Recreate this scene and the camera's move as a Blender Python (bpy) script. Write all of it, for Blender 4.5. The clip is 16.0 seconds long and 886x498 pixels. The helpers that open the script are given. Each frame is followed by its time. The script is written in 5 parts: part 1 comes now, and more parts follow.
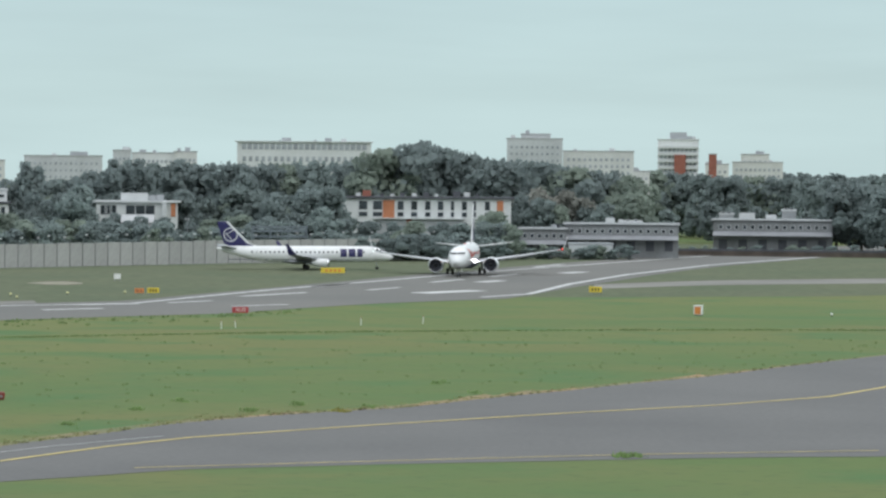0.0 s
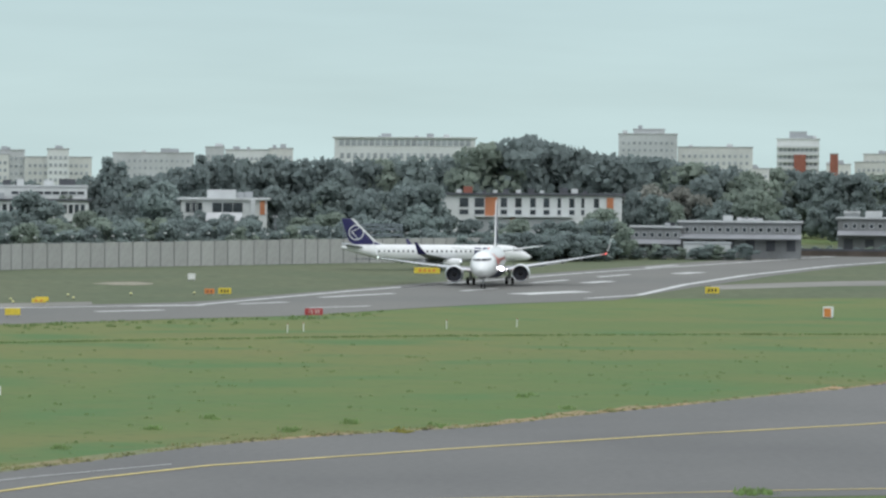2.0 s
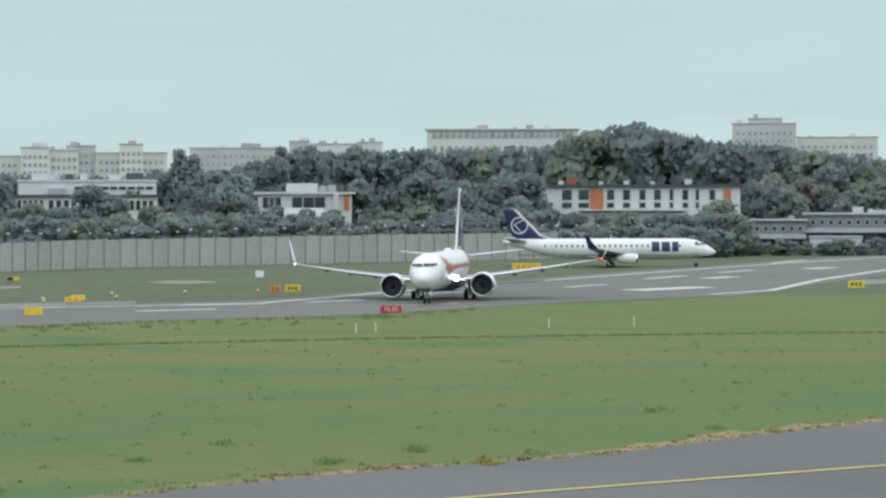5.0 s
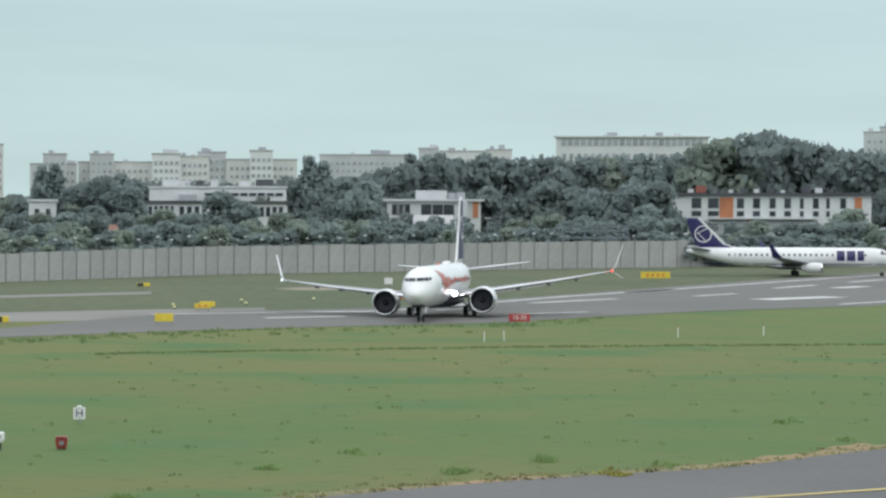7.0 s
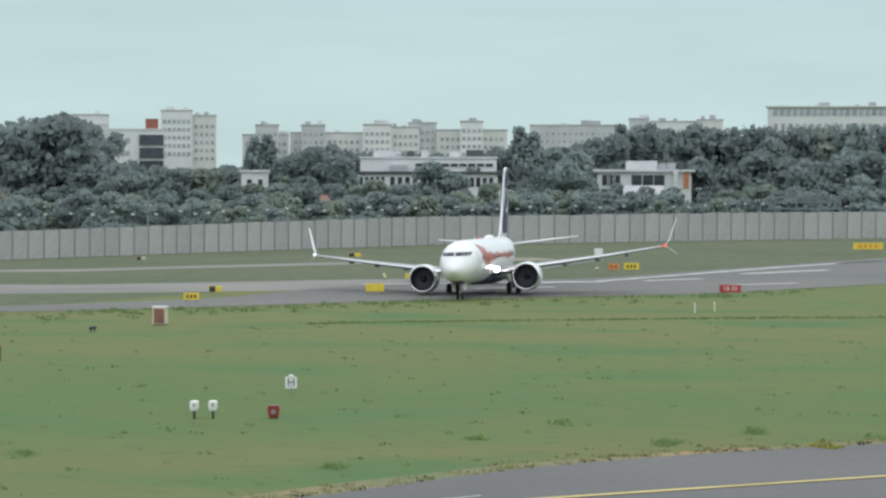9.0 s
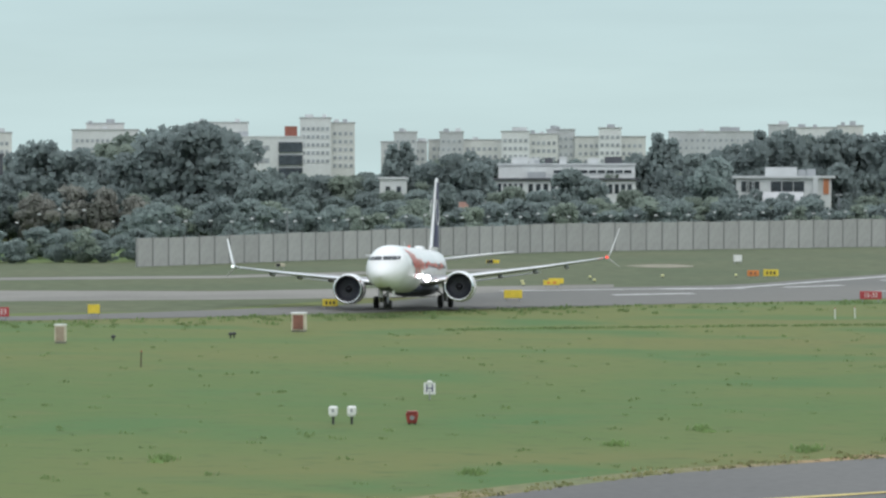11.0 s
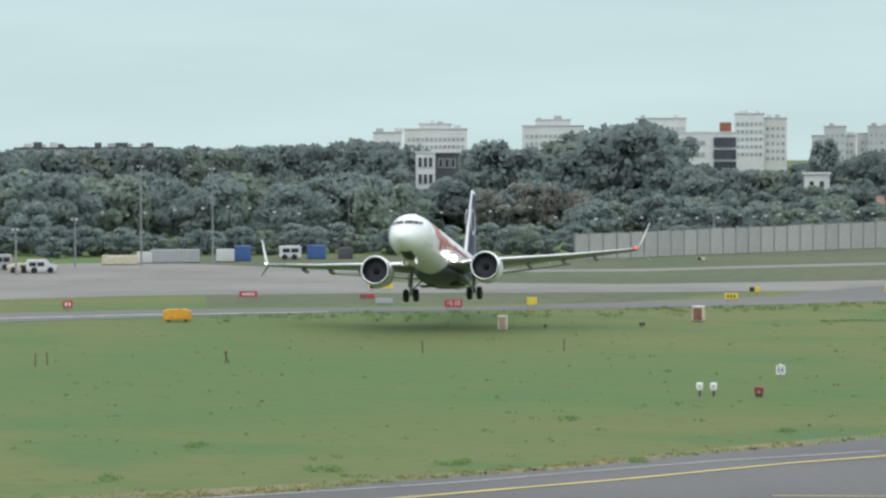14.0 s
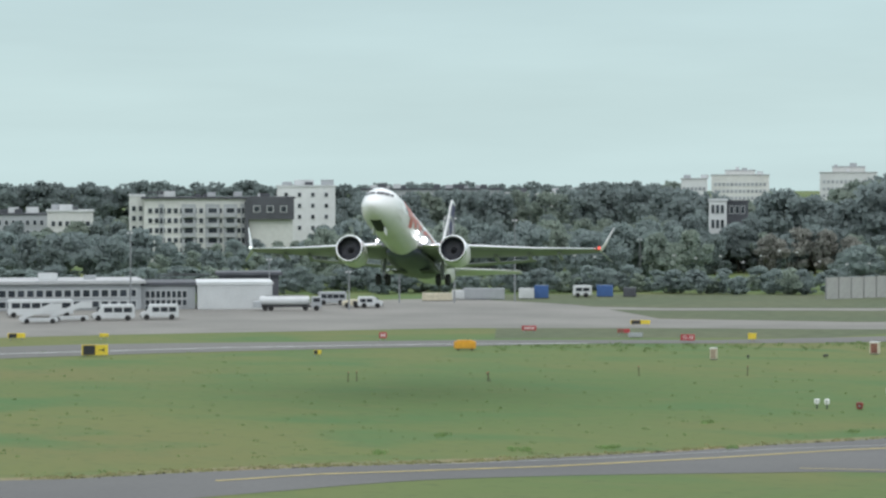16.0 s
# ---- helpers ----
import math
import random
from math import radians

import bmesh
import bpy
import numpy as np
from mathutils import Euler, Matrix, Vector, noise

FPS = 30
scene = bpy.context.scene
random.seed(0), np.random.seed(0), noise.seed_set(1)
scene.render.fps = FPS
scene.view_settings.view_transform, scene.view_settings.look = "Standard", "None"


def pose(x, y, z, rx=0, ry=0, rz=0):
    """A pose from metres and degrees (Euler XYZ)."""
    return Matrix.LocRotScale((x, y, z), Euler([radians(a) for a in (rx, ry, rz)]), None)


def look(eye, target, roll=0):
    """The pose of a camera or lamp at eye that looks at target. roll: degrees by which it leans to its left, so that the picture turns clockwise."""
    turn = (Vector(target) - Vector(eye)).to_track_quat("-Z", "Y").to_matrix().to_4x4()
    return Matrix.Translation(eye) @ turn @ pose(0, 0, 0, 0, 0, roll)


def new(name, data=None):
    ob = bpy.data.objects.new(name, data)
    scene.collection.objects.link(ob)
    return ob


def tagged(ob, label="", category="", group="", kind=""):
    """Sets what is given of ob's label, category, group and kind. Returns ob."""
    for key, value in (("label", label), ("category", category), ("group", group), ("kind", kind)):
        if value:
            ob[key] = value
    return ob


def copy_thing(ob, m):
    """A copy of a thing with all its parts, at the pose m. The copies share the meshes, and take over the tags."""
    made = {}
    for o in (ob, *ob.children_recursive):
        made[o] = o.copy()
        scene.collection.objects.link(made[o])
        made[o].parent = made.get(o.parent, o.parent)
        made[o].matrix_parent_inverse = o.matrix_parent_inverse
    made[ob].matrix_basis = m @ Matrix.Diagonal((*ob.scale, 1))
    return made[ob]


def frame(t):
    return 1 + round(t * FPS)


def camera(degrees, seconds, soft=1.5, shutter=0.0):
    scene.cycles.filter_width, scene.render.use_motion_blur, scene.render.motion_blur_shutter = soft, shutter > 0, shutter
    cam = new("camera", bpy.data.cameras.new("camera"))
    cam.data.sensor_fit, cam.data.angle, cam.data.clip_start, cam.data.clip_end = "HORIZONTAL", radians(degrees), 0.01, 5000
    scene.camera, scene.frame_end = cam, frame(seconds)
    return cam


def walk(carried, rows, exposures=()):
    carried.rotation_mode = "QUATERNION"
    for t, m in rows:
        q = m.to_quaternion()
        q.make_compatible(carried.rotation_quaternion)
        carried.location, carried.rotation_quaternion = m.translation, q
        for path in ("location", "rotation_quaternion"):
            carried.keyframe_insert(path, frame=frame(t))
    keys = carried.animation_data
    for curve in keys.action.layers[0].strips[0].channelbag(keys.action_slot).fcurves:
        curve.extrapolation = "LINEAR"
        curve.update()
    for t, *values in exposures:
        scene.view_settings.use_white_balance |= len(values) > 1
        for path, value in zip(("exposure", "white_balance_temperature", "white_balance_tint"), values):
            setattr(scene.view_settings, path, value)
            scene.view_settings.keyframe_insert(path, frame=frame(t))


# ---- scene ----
def aim(x, y, z, heading, tilt, roll):
    """A camera pose: heading clockwise from +y, tilt upwards, roll as the picture turns clockwise."""
    return pose(x, y, z) @ pose(0, 0, 0, 0, 0, -heading) @ pose(0, 0, 0, 90 + tilt, 0, 0) @ pose(0, 0, 0, 0, 0, roll)


cam = camera(17.83, 16.0, 2.5)
walk(cam, [
    (0.0, aim(-3.99, -87.91, 17.65, 2.6007, -1.5125, 0.409)),
    (0.5, aim(-3.19, -85.27, 17.38, 2.1456, -1.7142, 0.477)),
    (1.0, aim(-3.30, -78.60, 16.62, 2.4033, -1.3961, 0.446)),
    (1.5, aim(-1.47, -67.98, 15.45, 1.2370, -1.3267, 0.315)),
    (2.0, aim(-0.21, -50.00, 15.32, 0.2452, -1.3941, 0.330)),
    (2.5, aim(-0.08, -32.00, 14.25, 0.1376, -1.7730, 0.229)),
    (3.0, aim(-0.04, -14.00, 13.52, 0.1768, -1.6573, 0.056)),
    (3.5, aim(-0.00, -3.00, 12.14, 0.0000, -1.7591, 0.037)),
    (4.0, aim(0.00, -0.00, 11.75, -0.0546, -1.3267, -0.084)),
    (4.5, aim(0.00, -0.00, 11.74, -1.4130, -1.3806, -0.219)),
    (4.7, aim(0.00, -0.00, 11.76, -1.5898, -1.2396, -0.182)),
    (6.8, aim(0.00, -0.00, 11.95, -4.2061, -1.1207, 0.172)),
    (7.0, aim(0.00, -0.00, 11.96, -4.4189, -1.0673, 0.130)),
    (7.5, aim(0.00, -0.00, 11.94, -5.5550, -1.3730, 0.029)),
    (8.0, aim(0.00, -0.00, 11.96, -6.5943, -1.6995, -0.014)),
    (8.5, aim(0.00, -0.00, 11.95, -7.7059, -1.5898, -0.018)),
    (9.0, aim(0.00, -0.00, 11.96, -8.6782, -1.6735, 0.095)),
    (9.5, aim(0.00, -0.00, 11.97, -9.5510, -1.6913, 0.108)),
    (9.7, aim(0.00, -0.00, 11.96, -9.6885, -1.7401, 0.022)),
    (11.8, aim(0.00, -0.00, 11.90, -12.5443, -1.3996, -0.297)),
    (12.0, aim(0.00, -0.00, 11.92, -12.6977, -1.3957, -0.481)),
    (12.5, aim(0.48, -1.94, 12.15, -13.9596, -1.3181, -0.506)),
    (13.0, aim(3.13, -10.55, 13.01, -16.5271, -1.4361, -0.403)),
    (13.5, aim(8.97, -26.53, 14.20, -18.6754, -1.3034, -0.349)),
    (14.0, aim(16.25, -43.03, 15.53, -20.6916, -1.9555, -0.213)),
    (14.5, aim(24.87, -58.97, 16.86, -22.8683, -2.0812, -0.109)),
    (15.0, aim(34.15, -74.55, 18.01, -24.6117, -1.8837, -0.119)),
    (15.5, aim(44.35, -89.63, 19.11, -26.3294, -1.6579, -0.201)),
    (16.0, aim(55.24, -104.27, 20.14, -27.9150, -1.4027, -0.055)),
], [(0.0, 0.0, 6330, 10), (8.0, 0.03, 6330, 10), (12.5, 0.04, 6330, 10), (14.5, 0.14, 6330, 10), (16.0, 0.06, 6330, 10)])

# ---- light ----
SUN_HEIGHT, SUN_BEARING = radians(48), radians(150)
world = bpy.data.worlds.new("overcast_sky")
scene.world = world
world.use_nodes = True
wn, wl = world.node_tree.nodes, world.node_tree.links
wn.clear()
sky = wn.new("ShaderNodeTexSky")
sky.sky_type, sky.sun_disc = "NISHITA", False
sky.sun_elevation, sky.sun_rotation = SUN_HEIGHT, SUN_BEARING
sky.air_density, sky.dust_density, sky.ozone_density = 1.0, 6.0, 1.0
# cloud layer: pale at the horizon, brighter towards the zenith
geo = wn.new("ShaderNodeTexCoord")
sep = wn.new("ShaderNodeSeparateXYZ")
wl.new(geo.outputs["Generated"], sep.inputs[0])
ramp = wn.new("ShaderNodeValToRGB")
ramp.color_ramp.elements[0].position, ramp.color_ramp.elements[0].color = 0.0, (0.555, 0.695, 0.685, 1)
ramp.color_ramp.elements[1].position, ramp.color_ramp.elements[1].color = 1.0, (1.25, 1.30, 1.34, 1)
for pos, col in ((0.03, (0.54, 0.68, 0.67, 1)), (0.09, (0.50, 0.65, 0.665, 1)), (0.17, (0.66, 0.79, 0.81, 1)), (0.34, (1.15, 1.22, 1.25, 1))):
    el = ramp.color_ramp.elements.new(pos)
    el.color = col
wl.new(sep.outputs["Z"], ramp.inputs[0])
cloud = wn.new("ShaderNodeTexNoise")
cloud.inputs["Scale"].default_value, cloud.inputs["Detail"].default_value = 5.0, 5.0
stretch = wn.new("ShaderNodeMapping")
stretch.inputs["Scale"].default_value = (1, 1, 9)
wl.new(geo.outputs["Generated"], stretch.inputs[0])
wl.new(stretch.outputs[0], cloud.inputs["Vector"])
cmap = wn.new("ShaderNodeMapRange")
cmap.inputs["From Min"].default_value, cmap.inputs["From Max"].default_value = 0.3, 0.7
cmap.inputs["To Min"].default_value, cmap.inputs["To Max"].default_value = 0.95, 1.06
wl.new(cloud.outputs["Fac"], cmap.inputs["Value"])
tint = wn.new("ShaderNodeVectorMath")
tint.operation = "SCALE"
wl.new(ramp.outputs["Color"], tint.inputs[0])
wl.new(cmap.outputs[0], tint.inputs["Scale"])
bg_cloud, bg_sky, both, wout = (wn.new("ShaderNodeBackground"), wn.new("ShaderNodeBackground"),
                                wn.new("ShaderNodeMixShader"), wn.new("ShaderNodeOutputWorld"))
wl.new(tint.outputs[0], bg_cloud.inputs["Color"])
bg_cloud.inputs["Strength"].default_value = 1.12
wl.new(sky.outputs[0], bg_sky.inputs["Color"])
bg_sky.inputs["Strength"].default_value = 0.09
both.inputs[0].default_value = 0.9
wl.new(bg_sky.outputs[0], both.inputs[1])
wl.new(bg_cloud.outputs[0], both.inputs[2])
wl.new(both.outputs[0], wout.inputs["Surface"])

sun = new("sun", bpy.data.lights.new("sun", "SUN"))
sun.data.energy, sun.data.angle, sun.data.color = 0.35, radians(80), (1.0, 0.97, 0.92)
sun.matrix_world = look((math.sin(SUN_BEARING) * 100, -abs(math.cos(SUN_BEARING)) * 100, 130), (0, 0, 0))

# ---- materials ----
_mats = {}


def material(name, color, rough=0.7, metal=0.0, vary=0.15, scale=1.0, bump=0.0, second=None, fine=12.0, space="Object", random=0.0, spec=0.5):
    """A node material: base colour varied at two scales, optional second colour in patches, fine relief."""
    if name in _mats:
        return _mats[name]
    m = bpy.data.materials.new(name)
    m.use_nodes = True
    n, l = m.node_tree.nodes, m.node_tree.links
    b = n["Principled BSDF"]
    b.inputs["Roughness"].default_value, b.inputs["Metallic"].default_value = rough, metal
    b.inputs["Specular IOR Level"].default_value = spec
    tc = n.new("ShaderNodeTexCoord")
    big, small = n.new("ShaderNodeTexNoise"), n.new("ShaderNodeTexNoise")
    big.inputs["Scale"].default_value, big.inputs["Detail"].default_value = scale, 4.0
    small.inputs["Scale"].default_value, small.inputs["Detail"].default_value = scale * fine, 3.0
    for t in (big, small):
        l.new(tc.outputs[space], t.inputs["Vector"])
    mix = n.new("ShaderNodeMix")
    mix.data_type = "RGBA"
    sec = second or tuple(c * (1 - 2 * vary) for c in color)
    mix.inputs["A"].default_value, mix.inputs["B"].default_value = (*color, 1), (*sec, 1)
    rng = n.new("ShaderNodeMapRange")
    rng.inputs["From Min"].default_value, rng.inputs["From Max"].default_value = 0.35, 0.65
    l.new(big.outputs["Fac"], rng.inputs["Value"])
    l.new(rng.outputs[0], mix.inputs["Factor"])
    r2 = n.new("ShaderNodeMapRange")
    r2.inputs["From Min"].default_value, r2.inputs["From Max"].default_value = 0.25, 0.75
    r2.inputs["To Min"].default_value, r2.inputs["To Max"].default_value = 1 - vary, 1 + vary
    l.new(small.outputs["Fac"], r2.inputs["Value"])
    sc = n.new("ShaderNodeVectorMath")
    sc.operation = "SCALE"
    l.new(mix.outputs["Result"], sc.inputs[0])
    l.new(r2.outputs[0], sc.inputs["Scale"])
    last = sc.outputs[0]
    if random:
        info = n.new("ShaderNodeObjectInfo")
        r3 = n.new("ShaderNodeMapRange")
        r3.inputs["To Min"].default_value, r3.inputs["To Max"].default_value = 1 - random, 1 + random
        l.new(info.outputs["Random"], r3.inputs["Value"])
        s3 = n.new("ShaderNodeVectorMath")
        s3.operation = "SCALE"
        l.new(last, s3.inputs[0])
        l.new(r3.outputs[0], s3.inputs["Scale"])
        last = s3.outputs[0]
    l.new(last, b.inputs["Base Color"])
    if bump:
        bp = n.new("ShaderNodeBump")
        bp.inputs["Strength"].default_value = bump
        l.new(small.outputs["Fac"], bp.inputs["Height"])
        l.new(bp.outputs[0], b.inputs["Normal"])
    _mats[name] = m
    return m


def glow(name, color, strength):
    if name in _mats:
        return _mats[name]
    m = bpy.data.materials.new(name)
    m.use_nodes = True
    b = m.node_tree.nodes["Principled BSDF"]
    b.inputs["Base Color"].default_value = (*color, 1)
    b.inputs["Emission Color"].default_value, b.inputs["Emission Strength"].default_value = (*color, 1), strength
    _mats[name] = m
    return m


# ---- mesh helpers ----
def part(name, bm, mat, parent=None, label="", smooth=False, local=None):
    """Links a bmesh as one mesh object, under a thing or a part."""
    me = bpy.data.meshes.new(name)
    bmesh.ops.recalc_face_normals(bm, faces=bm.faces)
    bm.to_mesh(me)
    bm.free()
    for m in (mat if isinstance(mat, (list, tuple)) else [mat]):
        me.materials.append(m)
    if smooth:
        for p in me.polygons:
            p.use_smooth = True
    ob = new(name, me)
    if parent:
        ob.parent = parent
    if local:
        ob.matrix_basis = local
    if label:
        ob["label"] = label
    return ob


def share(name, me, parent, m):
    """One more object on a mesh that exists already."""
    ob = new(name, me)
    ob.parent = parent
    ob.matrix_basis = m
    return ob


def box(bm, c, s, m=None):
    v = [Vector((c[0] + a * s[0] / 2, c[1] + b * s[1] / 2, c[2] + d * s[2] / 2)) for a in (-1, 1) for b in (-1, 1) for d in (-1, 1)]
    v = [bm.verts.new(m @ p if m else p) for p in v]
    for f in ((0, 1, 3, 2), (4, 6, 7, 5), (0, 4, 5, 1), (2, 3, 7, 6), (0, 2, 6, 4), (1, 5, 7, 3)):
        bm.faces.new([v[i] for i in f])
    return bm


def cube(c, s, m=None, bevel=0.0):
    bm = box(bmesh.new(), c, s, m)
    if bevel:
        bmesh.ops.bevel(bm, geom=bm.edges[:], offset=bevel, segments=2, affect="EDGES")
    return bm


def loft(rings, bm=None, cap=True, wrap=True):
    """A skin over rings of points, each with the same count."""
    bm = bm or bmesh.new()
    rows = [[bm.verts.new(p) for p in r] for r in rings]
    n = len(rows[0])
    for a, b in zip(rows, rows[1:]):
        for i in range(n if wrap else n - 1):
            j = (i + 1) % n
            bm.faces.new((a[i], a[j], b[j], b[i]))
    if cap and wrap:
        bm.faces.new(rows[0][::-1])
        bm.faces.new(rows[-1])
    return bm


def tube(p, q, r0, r1=None, n=8, bm=None):
    p, q = Vector(p), Vector(q)
    r1 = r0 if r1 is None else r1
    turn = (q - p).to_track_quat("Z", "Y").to_matrix()
    ring = lambda c, r: [c + turn @ Vector((r * math.cos(a), r * math.sin(a), 0)) for a in (2 * math.pi * i / n for i in range(n))]
    return loft([ring(p, r0), ring(q, r1)], bm)


def turned(profile, axis="Y", n=24, at=(0, 0, 0), bm=None, cap=True):
    """A body of revolution about an axis: profile of (along, radius)."""
    rings = []
    for a, r in profile:
        ring = []
        for i in range(n):
            w = 2 * math.pi * i / n
            c, s = r * math.cos(w), r * math.sin(w)
            p = {"Y": (c, a, s), "X": (a, c, s), "Z": (c, s, a)}[axis]
            ring.append(Vector(p) + Vector(at))
        rings.append(ring)
    return loft(rings, bm, cap)


FOIL = ((0, 0), (0.05, 0.32), (0.2, 0.5), (0.45, 0.46), (0.75, 0.2), (1, 0.02), (0.75, -0.12), (0.45, -0.3), (0.2, -0.36), (0.05, -0.22))


def foil(sections, up=(0, 0, 1), bm=None):
    """A wing through sections (leading edge, chord, thickness); the chord runs to -y."""
    up = Vector(up)
    return loft([[Vector(le) + Vector((0, -c * a, 0)) + up * (t * b) for a, b in FOIL] for le, c, t in sections], bm)


def spot(bearing, far, z=0.0):
    """A place at a bearing (thousandths of a fifth of a radian, to the right of +y) and a distance over the ground."""
    return Vector((far * math.sin(bearing / 5000), far * math.cos(bearing / 5000), z))


def strip(name, near, far, z, mat, label=""):
    """A flat paved band between two edges given as (bearing, distance)."""
    def dense(e):
        lo, hi = e[0][0], e[-1][0]
        out = []
        for k in range(73):
            b = lo + (hi - lo) * k / 72
            for p, q in zip(e, e[1:]):
                if p[0] <= b <= q[0]:
                    v = p[1] + (q[1] - p[1]) * (b - p[0]) / (q[0] - p[0])
            out.append(spot(b, v, z))
        return out
    bm = loft([dense(near), dense(far)], cap=False, wrap=False)
    ob = part(name, bm, mat)
    tagged(ob, label, kind="structure")
    return ob

# ---- ground and paving ----
def grass_material(name):
    """Mown grass: broad tone changes, dry patches and fine mottling."""
    m = bpy.data.materials.new(name)
    m.use_nodes = True
    n, l = m.node_tree.nodes, m.node_tree.links
    b = n["Principled BSDF"]
    b.inputs["Roughness"].default_value, b.inputs["Specular IOR Level"].default_value = 0.95, 0.15
    tc = n.new("ShaderNodeTexCoord")
    last = None
    layers = ((0.011, (0.098, 0.152, 0.054), (0.142, 0.162, 0.060), 0.40, 0.60), (0.030, None, (0.152, 0.154, 0.062), 0.50, 0.70),
              (0.075, None, (0.080, 0.150, 0.056), 0.50, 0.66), (0.3, None, (0.135, 0.152, 0.062), 0.52, 0.85),
              (0.8, None, (0.080, 0.110, 0.046), 0.55, 0.80), (4.0, None, (0.125, 0.165, 0.070), 0.50, 0.95))
    # mown lengthwise: patches drawn out along the runway
    drawn = n.new("ShaderNodeMapping")
    drawn.inputs["Scale"].default_value, drawn.inputs["Rotation"].default_value = (0.8, 1.15, 1), (0, 0, 0.35)
    l.new(tc.outputs["Object"], drawn.inputs[0])
    for scale, first, second, lo, hi in layers:
        t = n.new("ShaderNodeTexNoise")
        t.inputs["Scale"].default_value, t.inputs["Detail"].default_value = scale, 5.0
        l.new(drawn.outputs[0], t.inputs["Vector"])
        r = n.new("ShaderNodeMapRange")
        r.inputs["From Min"].default_value, r.inputs["From Max"].default_value = lo, hi
        l.new(t.outputs["Fac"], r.inputs["Value"])
        mix = n.new("ShaderNodeMix")
        mix.data_type = "RGBA"
        if first:
            mix.inputs["A"].default_value = (*first, 1)
        else:
            l.new(last, mix.inputs["A"])
        mix.inputs["B"].default_value = (*second, 1)
        l.new(r.outputs[0], mix.inputs["Factor"])
        last = mix.outputs["Result"]
    l.new(last, b.inputs["Base Color"])
    return m



GRASS = grass_material("mown_grass")
DRY = material("dry_grass_edge", (0.225, 0.172, 0.088), 0.95, 0, 0.3, 0.09, 0.3, second=(0.125, 0.146, 0.062), fine=20)
ASPHALT = material("asphalt", (0.118, 0.117, 0.113), 0.85, 0, 0.12, 0.05, 0.2, second=(0.094, 0.094, 0.092), fine=40)
RUNWAY = material("runway_asphalt", (0.128, 0.125, 0.113), 0.8, 0, 0.12, 0.03, 0.2, second=(0.104, 0.104, 0.096), fine=40)
CONCRETE = material("worn_concrete", (0.205, 0.198, 0.178), 0.85, 0, 0.12, 0.06, 0.2, fine=30)
PAINT_W = material("white_paint", (0.6, 0.61, 0.6), 0.6, 0, 0.15, 0.4)
PAINT_Y = material("yellow_paint", (0.62, 0.50, 0.17), 0.7, 0, 0.15, 0.4)

bm = bmesh.new()
NG = 72
rings = [[bm.verts.new((r * math.cos(2 * math.pi * i / NG), r * math.sin(2 * math.pi * i / NG), 0)) for i in range(NG)]
         for r in (30, 80, 160, 320, 640, 1300, 2600, 4900)]
hub = bm.verts.new((0, 0, 0))
for i in range(NG):
    j = (i + 1) % NG
    bm.faces.new((hub, rings[0][i], rings[0][j]))
    for a, b in zip(rings, rings[1:]):
        bm.faces.new((a[i], b[i], b[j], a[j]))
ground = tagged(part("ground", bm, GRASS), "mown green airfield grass with dry patches", kind="structure")

ROUGH = material("rough_dull_grass", (0.118, 0.132, 0.082), 0.95, 0, 0.2, 0.04, 0, second=(0.10, 0.122, 0.075), fine=12, spec=0.1)
strip("rough_grass", [(-2300, 240), (-1450, 245), (-1000, 280), (-484, 298), (-164, 340), (300, 425), (784, 555)],
      [(-2300, 378), (-1543, 380), (-784, 440), (-484, 460), (-164, 480), (330, 520), (784, 575)], 0.006, ROUGH, "dull rough grass between runway and wall")
strip("rough_grass", [(240, 318), (600, 322), (1100, 335), (1900, 390)], [(240, 500), (600, 650), (1100, 650), (1900, 650)], 0.009, ROUGH, "dull rough grass before the sheds")
RW_NEAR = [(-3900, 203), (-3400, 210), (-2850, 217), (-2400, 223), (-2080, 229), (-1723, 231), (-1450, 234), (-1100, 242), (-840, 251), (-284, 267), (76, 296), (386, 315), (600, 385), (784, 460), (1500, 700)]
RW_FAR = [(-3900, 225), (-3400, 232), (-2850, 233), (-2400, 236), (-2080, 237), (-1723, 238), (-1450, 245), (-1150, 256), (-1000, 274), (-800, 292), (-484, 302), (-164, 345), (0, 373), (300, 433), (784, 562), (1100, 670), (1500, 800)]
strip("runway", RW_NEAR, RW_FAR, 0.03, RUNWAY, "grey asphalt runway with worn white markings")
TX_FAR = [(-5934, 80), (-4100, 76), (-3380, 78.5), (-2300, 82.5), (-1500, 92), (-900, 104), (-600, 112), (-291, 118), (119, 125), (580, 143), (971, 163), (1305, 192), (1900, 250)]
TX_NEAR = [(-5934, 58), (-4100, 60), (-3274, 65), (-2532, 71), (-1500, 76), (-1100, 78), (-700, 81), (-300, 82), (193, 84), (600, 86), (900, 88), (1686, 94), (1900, 96)]
strip("taxiway", TX_NEAR, TX_FAR, 0.02, ASPHALT, "dark asphalt taxiway with a yellow centre line")
strip("apron", [(-3900, 245), (-3380, 252), (-2820, 258), (-2400, 265), (-1900, 266), (-1400, 267), (-700, 275)],
      [(-3900, 345), (-2900, 345), (-2400, 362), (-2100, 335), (-1900, 292), (-1400, 286), (-700, 303)], 0.015, CONCRETE,
      "pale worn concrete apron and taxiway")
strip("service_road", [(-2400, 330), (-1900, 318), (-1400, 322), (-900, 345)], [(-2400, 338), (-1900, 326), (-1400, 330), (-900, 354)], 0.012, CONCRETE, "narrow pale service road in the grass")
